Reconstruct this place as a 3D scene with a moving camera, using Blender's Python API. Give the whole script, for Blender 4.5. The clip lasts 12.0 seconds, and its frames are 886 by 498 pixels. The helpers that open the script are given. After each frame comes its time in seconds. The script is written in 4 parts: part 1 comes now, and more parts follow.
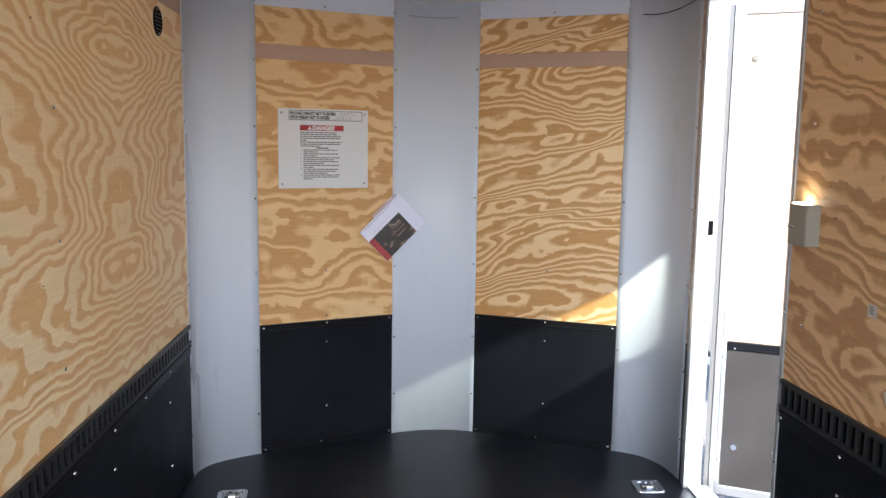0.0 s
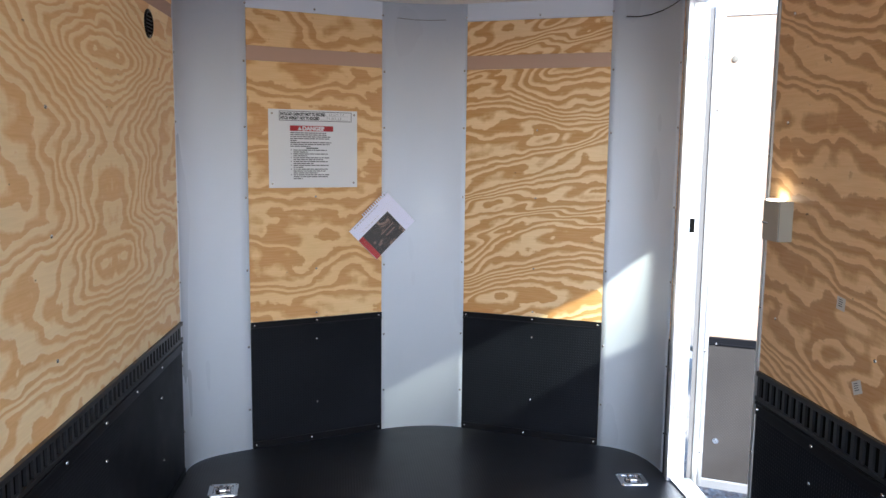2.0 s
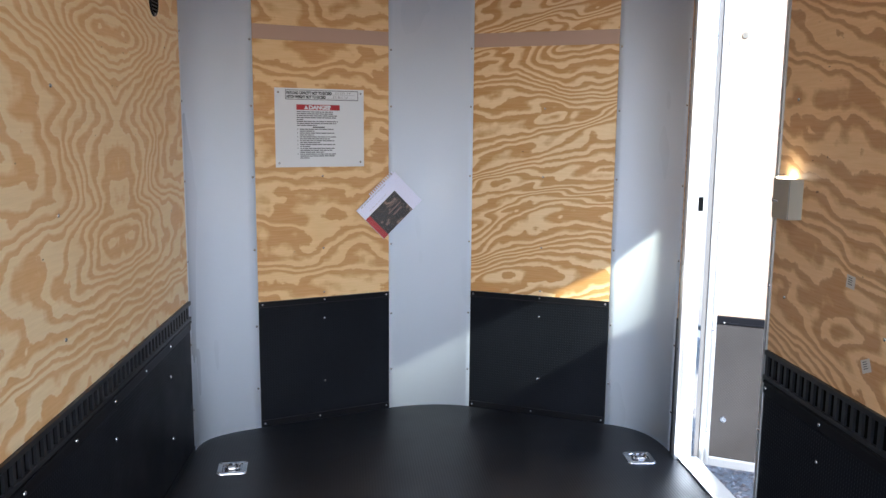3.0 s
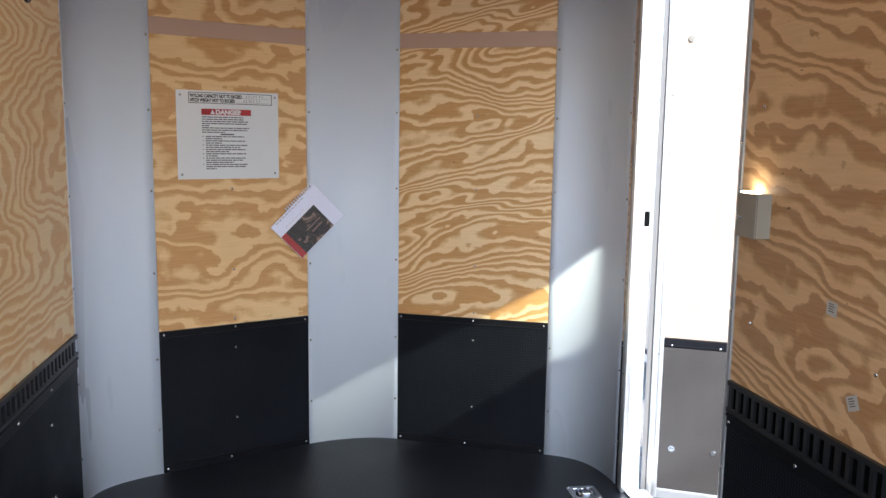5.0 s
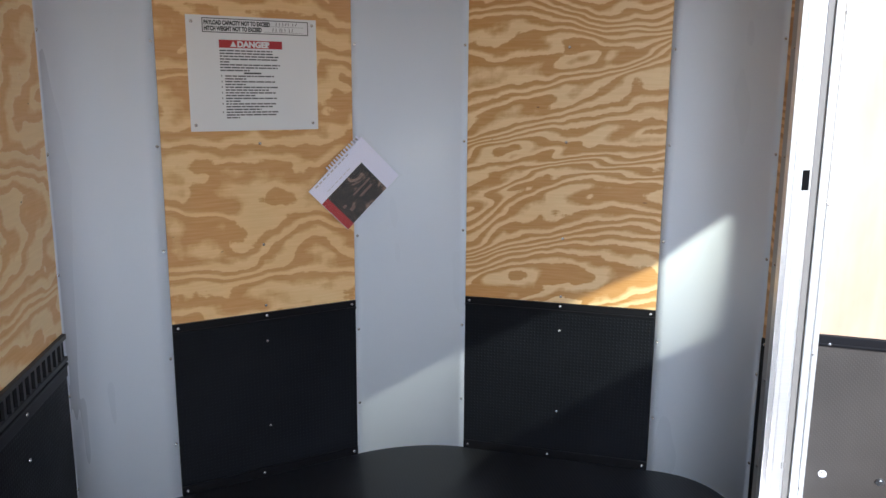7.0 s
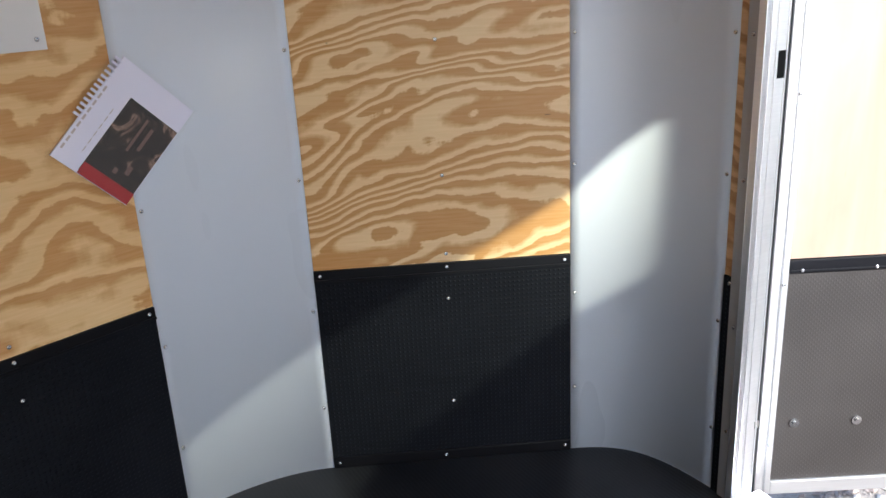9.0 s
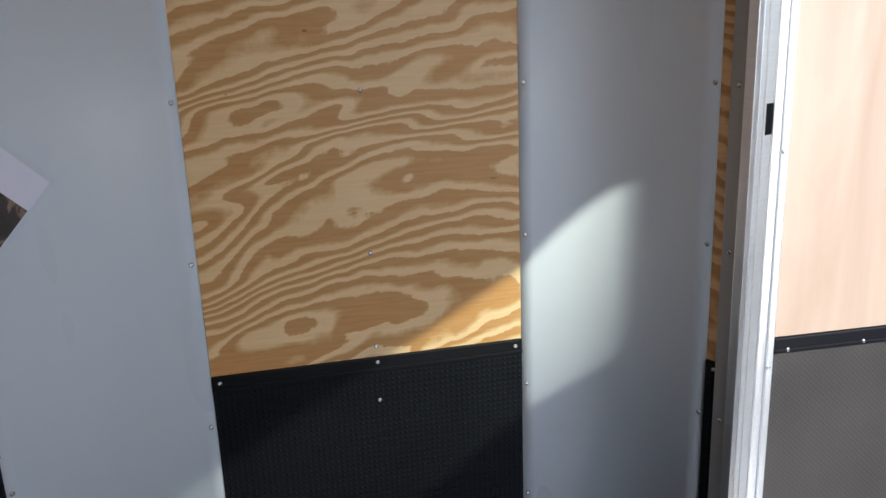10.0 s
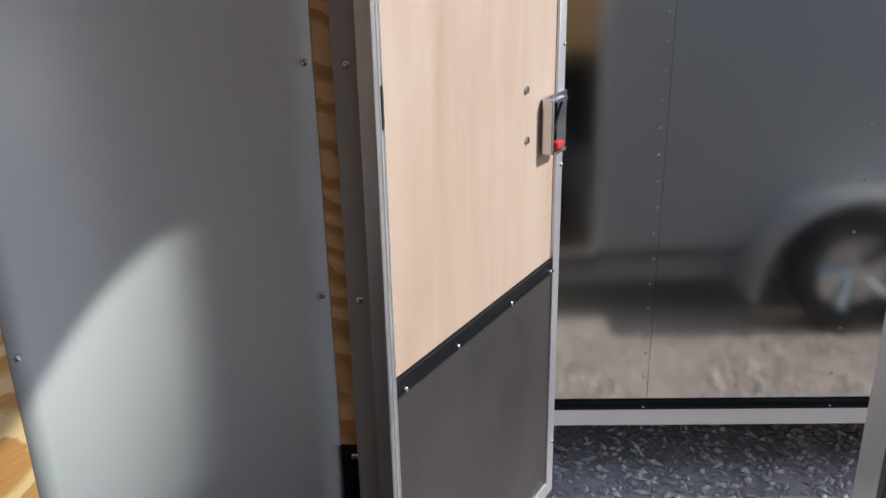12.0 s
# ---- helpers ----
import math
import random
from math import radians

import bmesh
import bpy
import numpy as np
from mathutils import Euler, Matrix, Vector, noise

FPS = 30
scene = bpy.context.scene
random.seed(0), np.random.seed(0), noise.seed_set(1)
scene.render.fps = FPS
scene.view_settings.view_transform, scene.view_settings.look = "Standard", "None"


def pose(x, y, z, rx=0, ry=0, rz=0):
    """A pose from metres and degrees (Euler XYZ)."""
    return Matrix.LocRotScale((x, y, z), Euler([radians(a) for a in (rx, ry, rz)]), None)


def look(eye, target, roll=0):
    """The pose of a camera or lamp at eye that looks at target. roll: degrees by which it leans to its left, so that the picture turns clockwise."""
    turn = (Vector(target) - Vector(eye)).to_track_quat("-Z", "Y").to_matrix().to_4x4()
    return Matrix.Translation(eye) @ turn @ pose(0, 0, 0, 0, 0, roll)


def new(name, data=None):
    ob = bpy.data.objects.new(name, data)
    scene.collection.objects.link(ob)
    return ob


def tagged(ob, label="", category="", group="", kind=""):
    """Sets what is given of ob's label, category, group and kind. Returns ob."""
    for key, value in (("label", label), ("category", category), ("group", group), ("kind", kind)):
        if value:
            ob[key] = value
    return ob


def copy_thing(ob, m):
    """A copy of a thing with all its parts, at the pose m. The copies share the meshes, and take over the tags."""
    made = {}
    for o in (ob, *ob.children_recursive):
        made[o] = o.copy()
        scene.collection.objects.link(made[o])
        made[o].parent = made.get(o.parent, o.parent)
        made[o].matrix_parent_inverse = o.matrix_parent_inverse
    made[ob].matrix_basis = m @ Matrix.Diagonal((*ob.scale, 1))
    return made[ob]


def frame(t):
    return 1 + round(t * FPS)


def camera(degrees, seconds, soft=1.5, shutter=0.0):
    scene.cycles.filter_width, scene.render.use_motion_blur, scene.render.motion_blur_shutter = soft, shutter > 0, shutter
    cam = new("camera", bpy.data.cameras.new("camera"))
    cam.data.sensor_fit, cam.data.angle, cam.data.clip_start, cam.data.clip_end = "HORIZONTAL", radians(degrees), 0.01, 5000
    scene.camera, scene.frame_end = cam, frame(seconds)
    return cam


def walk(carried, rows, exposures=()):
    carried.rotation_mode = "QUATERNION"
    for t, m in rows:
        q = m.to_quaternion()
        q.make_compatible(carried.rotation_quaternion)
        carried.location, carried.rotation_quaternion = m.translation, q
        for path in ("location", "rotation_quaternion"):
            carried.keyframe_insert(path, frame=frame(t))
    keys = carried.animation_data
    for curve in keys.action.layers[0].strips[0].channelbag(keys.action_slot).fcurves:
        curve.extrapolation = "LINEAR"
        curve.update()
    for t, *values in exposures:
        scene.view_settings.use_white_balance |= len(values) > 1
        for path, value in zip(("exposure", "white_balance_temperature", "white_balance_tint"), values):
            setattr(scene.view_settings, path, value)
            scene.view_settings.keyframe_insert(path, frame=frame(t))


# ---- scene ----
cam = camera(57.8, 12.0)
PATH = [
    (0, (-0.464, -0.034, 1.437), (-0.216, 1.934, 1.184), 0.8),
    (0.5, (-0.46, -0.029, 1.435), (-0.194, 1.935, 1.17), 0.7),
    (1, (-0.451, -0.053, 1.436), (-0.17, 1.912, 1.191), 0.6),
    (1.5, (-0.439, -0.086, 1.442), (-0.165, 1.884, 1.225), 0.8),
    (2, (-0.431, -0.105, 1.426), (-0.175, 1.863, 1.179), 0.7),
    (2.5, (-0.43, -0.102, 1.422), (-0.191, 1.864, 1.146), 0.6),
    (4.5, (-0.415, 0.003, 1.418), (-0.154, 1.959, 1.093), -0.3),
    (5, (-0.43, 0.238, 1.419), (0.014, 2.169, 1.146), 0.8),
    (5.5, (-0.428, 0.408, 1.392), (0.014, 2.334, 1.08), 0.7),
    (6, (-0.414, 0.665, 1.383), (-0.025, 2.592, 1.015), 0.5),
    (6.5, (-0.441, 0.83, 1.381), (-0.098, 2.765, 1.011), 0.2),
    (8.5, (-0.487, 1.657, 1.356), (0.27, 3.414, 0.774), -1.9),
    (9, (-0.501, 1.915, 1.334), (0.432, 3.565, 0.698), -3.1),
    (9.5, (-0.483, 2.107, 1.321), (0.686, 3.604, 0.694), 0.4),
    (10, (-0.427, 2.306, 1.307), (0.8, 3.795, 0.781), -2.2),
    (10.5, (-0.35, 2.498, 1.343), (1.11, 3.746, 0.786), -1.1),
    (11, (-0.272, 2.708, 1.338), (1.432, 3.552, 0.719), -1.3),
    (11.5, (-0.194, 2.852, 1.32), (1.666, 3.189, 0.666), 1.0),
    (12, (-0.05, 2.984, 1.312), (1.829, 3.03, 0.629), -1.2),
]
EXPOSE = [(0.0, 2.94, 5650, 8), (1.0, 2.98, 5950, 7), (1.5, 2.98, 6300, 7), (2.0, 2.92, 5450, 8), (2.7, 2.92, 5400, 8), (4.5, 2.94, 5400, 8), (5.0, 2.84, 5550, 8), (5.5, 2.66, 5500, 8), (6.5, 2.60, 5600, 8), (8.5, 2.38, 5500, 9), (9.0, 2.54, 5750, 9), (9.5, 2.30, 5800, 9), (10.0, 2.10, 5600, 7), (10.5, 1.94, 5450, 4), (11.0, 1.84, 5450, 5), (11.5, 1.74, 5450, 6), (12.0, 1.62, 5800, 10)]
walk(cam, [(t, look(eye, target, roll)) for t, eye, target, roll in PATH], EXPOSE)

# ---- world, sun, large lights ----
SUN_RISE = 0.61
world = bpy.data.worlds.new("sky")
scene.world = world
world.use_nodes = True
wn = world.node_tree
sky = wn.nodes.new("ShaderNodeTexSky")
sky.sky_type, sky.sun_disc = "NISHITA", False
sky.sun_elevation, sky.sun_rotation = SUN_RISE, math.pi - 0.03
wn.links.new(sky.outputs[0], wn.nodes["Background"].inputs[0])
wn.nodes["Background"].inputs[1].default_value = 0.105
sun_data = bpy.data.lights.new("sun", "SUN")
sun_data.energy, sun_data.angle, sun_data.color = 1.75, radians(0.55), (1.0, 0.95, 0.86)
sun = new("sun", sun_data)
SUN_TURN = 0.03
sun.matrix_world = look((0, -20, 14), (-math.sin(SUN_TURN) * math.cos(SUN_RISE), -20 + math.cos(SUN_TURN) * math.cos(SUN_RISE), 14 - math.sin(SUN_RISE)))

# added unseen spot for the light patch on the nose; source not known
NOSE_SPOT = Vector((0.922, 2.277, 1.246))
nose_spot_data = bpy.data.lights.new("added_nose_spot", "SPOT")
nose_spot_data.energy, nose_spot_data.spot_size, nose_spot_data.spot_blend = 22, radians(80), 0.1
nose_spot_data.shadow_soft_size, nose_spot_data.color = 0.0002, (1.0, 0.95, 0.66)
nose_spot = new("added_nose_spot", nose_spot_data)
nose_spot.matrix_world = look(NOSE_SPOT, (0.45, 3.7, 0.4))

# ---- materials ----


def material(name, colour=(0.8, 0.8, 0.8), rough=0.5, metal=0.0):
    m = bpy.data.materials.new(name)
    m.use_nodes = True
    b = m.node_tree.nodes["Principled BSDF"]
    b.inputs["Base Color"].default_value = (*colour, 1)
    b.inputs["Roughness"].default_value = rough
    b.inputs["Metallic"].default_value = metal
    return m


class Nodes:
    """Short calls for building a node tree."""

    def __init__(self, m):
        self.t = m.node_tree
        self.bsdf = self.t.nodes["Principled BSDF"]

    def put(self, socket, v):
        if hasattr(v, "is_output"):
            self.t.links.new(v, socket)
        else:
            socket.default_value = v

    def math(self, op, a, b=0.0, c=0.0):
        n = self.t.nodes.new("ShaderNodeMath")
        n.operation = op
        for s, v in zip(n.inputs, (a, b, c)):
            self.put(s, v)
        return n.outputs[0]

    def coords(self, scale=(1, 1, 1), shift=(0, 0, 0), spread=0.0, turn=(0, 0, 0)):
        tc = self.t.nodes.new("ShaderNodeTexCoord")
        mp = self.t.nodes.new("ShaderNodeMapping")
        mp.inputs["Scale"].default_value = scale
        mp.inputs["Location"].default_value = shift
        mp.inputs["Rotation"].default_value = turn
        src = tc.outputs["Object"]
        if spread:
            info = self.t.nodes.new("ShaderNodeObjectInfo")
            add = self.t.nodes.new("ShaderNodeVectorMath")
            add.operation = "ADD"
            self.t.links.new(src, add.inputs[0])
            self.t.links.new(self.math("MULTIPLY", info.outputs["Random"], spread), add.inputs[1])
            src = add.outputs[0]
        self.t.links.new(src, mp.inputs["Vector"])
        return mp.outputs[0]

    def split(self, v):
        n = self.t.nodes.new("ShaderNodeSeparateXYZ")
        self.t.links.new(v, n.inputs[0])
        return n.outputs

    def join(self, x, y, z):
        n = self.t.nodes.new("ShaderNodeCombineXYZ")
        for s, v in zip(n.inputs, (x, y, z)):
            self.put(s, v)
        return n.outputs[0]

    def noise(self, v, scale, detail=3.0, rough=0.5, warp=0.0):
        n = self.t.nodes.new("ShaderNodeTexNoise")
        self.t.links.new(v, n.inputs["Vector"])
        for k, x in (("Scale", scale), ("Detail", detail), ("Roughness", rough), ("Distortion", warp)):
            n.inputs[k].default_value = x
        return n.outputs["Fac"]

    def ramp(self, f, stops, smooth=False):
        n = self.t.nodes.new("ShaderNodeValToRGB")
        n.color_ramp.interpolation = "EASE" if smooth else "LINEAR"
        el = n.color_ramp.elements
        while len(el) < len(stops):
            el.new(0.5)
        for e, (p, c) in zip(el, stops):
            e.position = p
            e.color = (*c, 1) if len(c) == 3 else c
        self.put(n.inputs[0], f)
        return n.outputs[0]

    def mix(self, f, a, b, kind="MIX"):
        n = self.t.nodes.new("ShaderNodeMix")
        n.data_type, n.blend_type = "RGBA", kind
        self.put(n.inputs[0], f)
        for s, v in ((n.inputs[6], a), (n.inputs[7], b)):
            self.put(s, (*v, 1) if isinstance(v, tuple) and len(v) == 3 else v)
        return n.outputs[2]

    def bump(self, h, strength=0.3, distance=0.002):
        n = self.t.nodes.new("ShaderNodeBump")
        n.inputs["Strength"].default_value = strength
        n.inputs["Distance"].default_value = distance
        self.t.links.new(h, n.inputs["Height"])
        self.t.links.new(n.outputs[0], self.bsdf.inputs["Normal"])

    def colour(self, v):
        self.put(self.bsdf.inputs["Base Color"], v)

    def rough(self, v):
        self.put(self.bsdf.inputs["Roughness"], v)


def plywood(name, seed, rings=10.0, slope=0.0, drift=5.0, stretch=0.75, light=(0.74, 0.53, 0.31), dark=(0.50, 0.28, 0.10), eyes=(), fold=None, size=1.0, pale=0.06, ragged=0.22):
    """Rotary-cut pine: the grain is the level lines of a smooth field, long along the panel. eyes: oval figures (along, up, radius, weight)."""
    m = material(name, light, 0.55)
    n = Nodes(m)
    x, y, z = n.split(n.coords())
    if fold is not None:
        x = n.math("ABSOLUTE", n.math("SUBTRACT", x, fold))
    zz = n.math("ADD", z, n.math("MULTIPLY", x, slope))
    wide = n.noise(n.join(n.math("MULTIPLY", x, stretch), seed, n.math("MULTIPLY", zz, 1.9)), 2.1 * size, 2.0, 0.45, 0.5)
    field = n.math("ADD", n.math("MULTIPLY", wide, rings), n.math("MULTIPLY", zz, drift))
    fine = n.noise(n.join(n.math("MULTIPLY", x, 3.0), seed + 3.0, n.math("MULTIPLY", zz, 7.0)), 4.0, 4.0, 0.6, 0.4)
    field = n.math("ADD", field, n.math("MULTIPLY", fine, 0.55))
    ripple = n.noise(n.join(n.math("MULTIPLY", x, 2.6), seed + 6.0, n.math("MULTIPLY", zz, 3.6)), 3.0, 1.0, 0.5, 0.3)
    field = n.math("ADD", field, n.math("MULTIPLY", ripple, 1.5))
    jag = n.noise(n.join(n.math("MULTIPLY", x, 42.0), seed + 8.0, n.math("MULTIPLY", zz, 12.0)), 1.0, 3.0, 0.6)
    field = n.math("ADD", field, n.math("MULTIPLY", jag, ragged))
    for ex, ez, r, weight in eyes:
        dx = n.math("MULTIPLY", n.math("SUBTRACT", x, ex), 1.0 / r)
        dz = n.math("MULTIPLY", n.math("SUBTRACT", z, ez), 2.6 / r)
        d2 = n.math("ADD", n.math("MULTIPLY", dx, dx), n.math("MULTIPLY", dz, dz))
        field = n.math("ADD", field, n.math("MULTIPLY", n.math("POWER", 2.718, n.math("MULTIPLY", d2, -1.0)), weight))
    saw = n.math("FRACT", field)
    swell = n.noise(n.join(n.math("MULTIPLY", x, 1.3), seed + 12.0, n.math("MULTIPLY", zz, 2.4)), 2.2, 2.0, 0.5)
    shade = n.math("MINIMUM", n.math("ADD", saw, n.math("MULTIPLY", n.math("SUBTRACT", 0.5, swell), n.math("MULTIPLY", n.math("SUBTRACT", 0.96, saw), 0.9))), 1.0)
    mid = tuple(0.5 * (a + b) for a, b in zip(light, dark))
    col = n.ramp(shade, [(0.0, light), (0.20 + pale, light), (0.32 + pale, mid), (0.46 + pale, dark), (0.89, dark), (0.96, light)])
    streak = n.noise(n.join(n.math("MULTIPLY", x, 10.0), seed, n.math("MULTIPLY", z, 160.0)), 1.0, 4.0, 0.6)
    col = n.mix(0.22, col, n.ramp(streak, [(0.3, (0.50, 0.31, 0.13)), (0.7, (0.84, 0.66, 0.44))]))
    stain = n.noise(n.join(x, seed + 9.0, z), 1.6, 3.0, 0.55)
    col = n.mix(0.55, col, n.ramp(stain, [(0.25, (0.88, 0.76, 0.62)), (0.7, (1.0, 1.0, 1.0))]), "MULTIPLY")
    knot = n.noise(n.join(n.math("MULTIPLY", x, 26.0), seed + 5.0, n.math("MULTIPLY", z, 60.0)), 1.0, 1.0, 0.4)
    col = n.mix(n.ramp(knot, [(0.80, (0, 0, 0)), (0.84, (0.8, 0.8, 0.8))]), col, (0.10, 0.05, 0.02))
    n.colour(col)
    n.rough(n.ramp(saw, [(0.3, (0.62, 0.62, 0.62)), (0.8, (0.42, 0.42, 0.42))]))
    n.bump(streak, 0.25, 0.0012)
    return m


PLY_LEFT = plywood("pine_plywood_left", 1.3, rings=9.0, drift=4.0, stretch=0.45, light=(0.98, 0.80, 0.49), dark=(0.80, 0.48, 0.185), fold=3.11, pale=0.12,
                   eyes=((0.0, 1.687, 0.50, 8.5), (0.0, 1.047, 0.48, 8.5), (0.0, 1.354, 0.36, 4.0), (0.62, 0.95, 0.4, 2.0), (0.85, 1.50, 0.6, -3.0)))
PLY_NOSE_L = plywood("pine_plywood_front", 4.2, rings=8.5, drift=9.0, slope=0.05, stretch=0.7, light=(0.81, 0.56, 0.27), dark=(0.56, 0.275, 0.072), size=0.8)
PLY_NOSE_R = plywood("pine_plywood_bold", 7.7, rings=17.0, drift=21.0, slope=-0.18, stretch=0.6, light=(0.87, 0.65, 0.37), dark=(0.53, 0.25, 0.055), size=0.95)
PLY_RIGHT = plywood("pine_plywood_right", 12.4, rings=13.0, drift=15.0, slope=0.20, stretch=0.55, pale=0.12, light=(0.80, 0.53, 0.28), dark=(0.45, 0.22, 0.075), size=0.8)


def birch():
    m = material("birch_plywood", (0.78, 0.62, 0.47), 0.5)
    n = Nodes(m)
    x, y, z = n.split(n.coords())
    broad = n.noise(n.join(n.math("MULTIPLY", x, 3.5), 2.0, n.math("MULTIPLY", z, 0.8)), 1.6, 4.0, 0.55, 1.2)
    long = n.noise(n.join(n.math("MULTIPLY", x, 26.0), 2.0, n.math("MULTIPLY", z, 1.6)), 1.0, 5.0, 0.6, 0.6)
    col = n.ramp(broad, [(0.3, (0.37, 0.255, 0.185)), (0.5, (0.41, 0.295, 0.22)), (0.7, (0.45, 0.34, 0.26))])
    col = n.mix(0.11, col, n.ramp(long, [(0.3, (0.50, 0.36, 0.25)), (0.7, (0.74, 0.60, 0.46))]))
    fleck = n.noise(n.join(n.math("MULTIPLY", x, 60.0), 5.0, n.math("MULTIPLY", z, 9.0)), 1.0, 2.0, 0.5)
    col = n.mix(n.ramp(fleck, [(0.715, (0, 0, 0)), (0.77, (0.55, 0.55, 0.55))]), col, (0.45, 0.28, 0.16))
    n.colour(col)
    n.bump(long, 0.1, 0.001)
    return m


def rubber(name, pitch, colour, rough, slanted=False, height=0.0016, gloss=0.12):
    """Black moulded sheet with a small raised grid."""
    m = material(name, colour, rough)
    m.node_tree.nodes["Principled BSDF"].inputs["Specular IOR Level"].default_value = gloss
    n = Nodes(m)
    v = n.coords(turn=(0, radians(45) if slanted else 0, 0))
    x, y, z = n.split(v)
    k = 2 * math.pi / pitch
    across = n.math("SINE", n.math("MULTIPLY", x, k))
    up = n.math("SINE", n.math("MULTIPLY", n.math("ADD", z, y), k))
    dots = n.math("MULTIPLY", n.math("MAXIMUM", across, 0.0), n.math("MAXIMUM", up, 0.0))
    dust = n.noise(n.coords(), 3.0, 5.0, 0.6)
    n.colour(n.mix(n.ramp(dust, [(0.35, (0, 0, 0)), (0.9, (0.3, 0.3, 0.3))]), tuple(0.7 * c for c in colour), tuple(2.2 * c for c in colour)))
    n.rough(n.ramp(dust, [(0.3, (rough - 0.08,) * 3), (0.75, (rough + 0.14,) * 3)]))
    n.bump(dots, 0.6, height)
    return m


def floor_rubber():
    m = material("ribbed_floor_rubber", (0.012, 0.013, 0.016), 0.36)
    m.node_tree.nodes["Principled BSDF"].inputs["Specular IOR Level"].default_value = 0.42
    n = Nodes(m)
    x, y, z = n.split(n.coords())
    rib = n.math("SINE", n.math("MULTIPLY", x, 2 * math.pi / 0.012))
    dust = n.noise(n.coords(), 4.0, 5.0, 0.6)
    n.colour(n.ramp(dust, [(0.35, (0.012, 0.013, 0.016)), (0.85, (0.036, 0.037, 0.041))]))
    n.rough(n.ramp(dust, [(0.3, (0.30,) * 3), (0.75, (0.48,) * 3)]))
    n.bump(rib, 0.22, 0.0007)
    return m


def painted_white(name, colour, rough):
    m = material(name, colour, rough)
    n = Nodes(m)
    wave = n.noise(n.coords((3.0, 3.0, 0.6)), 1.5, 2.0, 0.5)
    dirt = n.noise(n.coords((1, 1, 0.35)), 4.0, 2.0, 0.5)
    n.colour(n.mix(n.ramp(dirt, [(0.3, (0, 0, 0)), (0.95, (0.12, 0.12, 0.12))]), colour, tuple(0.75 * c for c in colour)))
    n.rough(n.ramp(dirt, [(0.2, (rough,) * 3), (0.9, (rough + 0.06,) * 3)]))
    n.bump(wave, 0.12, 0.007)
    return m


def metal(name, colour, rough, brushed=(1, 1, 40), spread=0.1):
    m = material(name, colour, rough, 1.0)
    n = Nodes(m)
    grain = n.noise(n.coords(brushed), 6.0, 4.0, 0.6)
    smear = n.noise(n.coords(), 1.8, 4.0, 0.6)
    n.rough(n.ramp(smear, [(0.3, (rough,) * 3), (0.75, (rough + spread,) * 3)]))
    n.colour(n.mix(0.22, colour, n.ramp(grain, [(0.3, tuple(0.7 * c for c in colour)), (0.7, colour)])))
    return m


BIRCH = birch()
KICK = rubber("black_grid_sheet", 0.0125, (0.0095, 0.0107, 0.0148), 0.42, height=0.0022, gloss=0.11)
KICK_DOOR = rubber("black_tread_sheet", 0.009, (0.048, 0.042, 0.039), 0.40, True, height=0.0009, gloss=0.5)
FLOOR = floor_rubber()
WHITE = painted_white("white_coated_sheet", (0.66, 0.70, 0.79), 0.26)
WHITE.node_tree.nodes["Principled BSDF"].inputs["Specular IOR Level"].default_value = 0.22
CEIL = painted_white("ceiling_vinyl", (0.88, 0.83, 0.77), 0.32)
FILLER = painted_white("pink_filler_strip", (0.47, 0.31, 0.23), 0.55)
BLACK = material("black_trim", (0.006, 0.006, 0.008), 0.38)
BLACK.node_tree.nodes["Principled BSDF"].inputs["Specular IOR Level"].default_value = 0.18
RAIL = painted_white("black_powder_coat", (0.016, 0.016, 0.018), 0.33)
# near-black, used as painted shade inside slots and to blacken the box interior
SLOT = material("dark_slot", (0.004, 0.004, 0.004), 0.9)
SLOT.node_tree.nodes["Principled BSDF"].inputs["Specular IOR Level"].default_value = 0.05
ALU = metal("mill_aluminium", (0.86, 0.86, 0.87), 0.33)
ALU.node_tree.nodes["Principled BSDF"].inputs["Metallic"].default_value = 0.9
STEEL = metal("zinc_steel", (0.62, 0.62, 0.63), 0.18)
FLANGE = metal("dull_steel_flange", (0.42, 0.42, 0.43), 0.45)
FLANGE.node_tree.nodes["Principled BSDF"].inputs["Metallic"].default_value = 0.4
SKIN = metal("polished_aluminium_skin", (0.76, 0.735, 0.67), 0.08, (1, 30, 1), 0.06)
OUTER = painted_white("grey_painted_skin", (0.22, 0.225, 0.235), 0.28)
BEIGE = painted_white("beige_plastic", (0.32, 0.29, 0.24), 0.5)
SIGNWHITE = painted_white("white_sign_plate", (0.74, 0.74, 0.76), 0.08)
INK = material("black_ink", (0.02, 0.02, 0.02), 0.5)
PRINT = material("dark_grey_print", (0.045, 0.045, 0.05), 0.5)
GREYINK = material("grey_ink", (0.10, 0.10, 0.11), 0.5)
RED = material("red_ink", (0.36, 0.015, 0.02), 0.4)
STICKER = painted_white("worn_label", (0.55, 0.52, 0.48), 0.5)
PAPER = painted_white("paper", (0.78, 0.77, 0.93), 0.5)
PHOTOLIGHT = material("brown_photo_tone", (0.17, 0.10, 0.085), 0.45)
FAINT = material("faint_print", (0.50, 0.44, 0.46), 0.5)
TYRE = material("tyre_rubber", (0.02, 0.02, 0.02), 0.8)
# grey for shaded aluminium in the hinge gap, also for the jamb notches
GAP_GREY = painted_white("shaded_gap_grey", (0.16, 0.15, 0.145), 0.55)
REDPLASTIC = material("red_plastic", (0.5, 0.02, 0.02), 0.4)

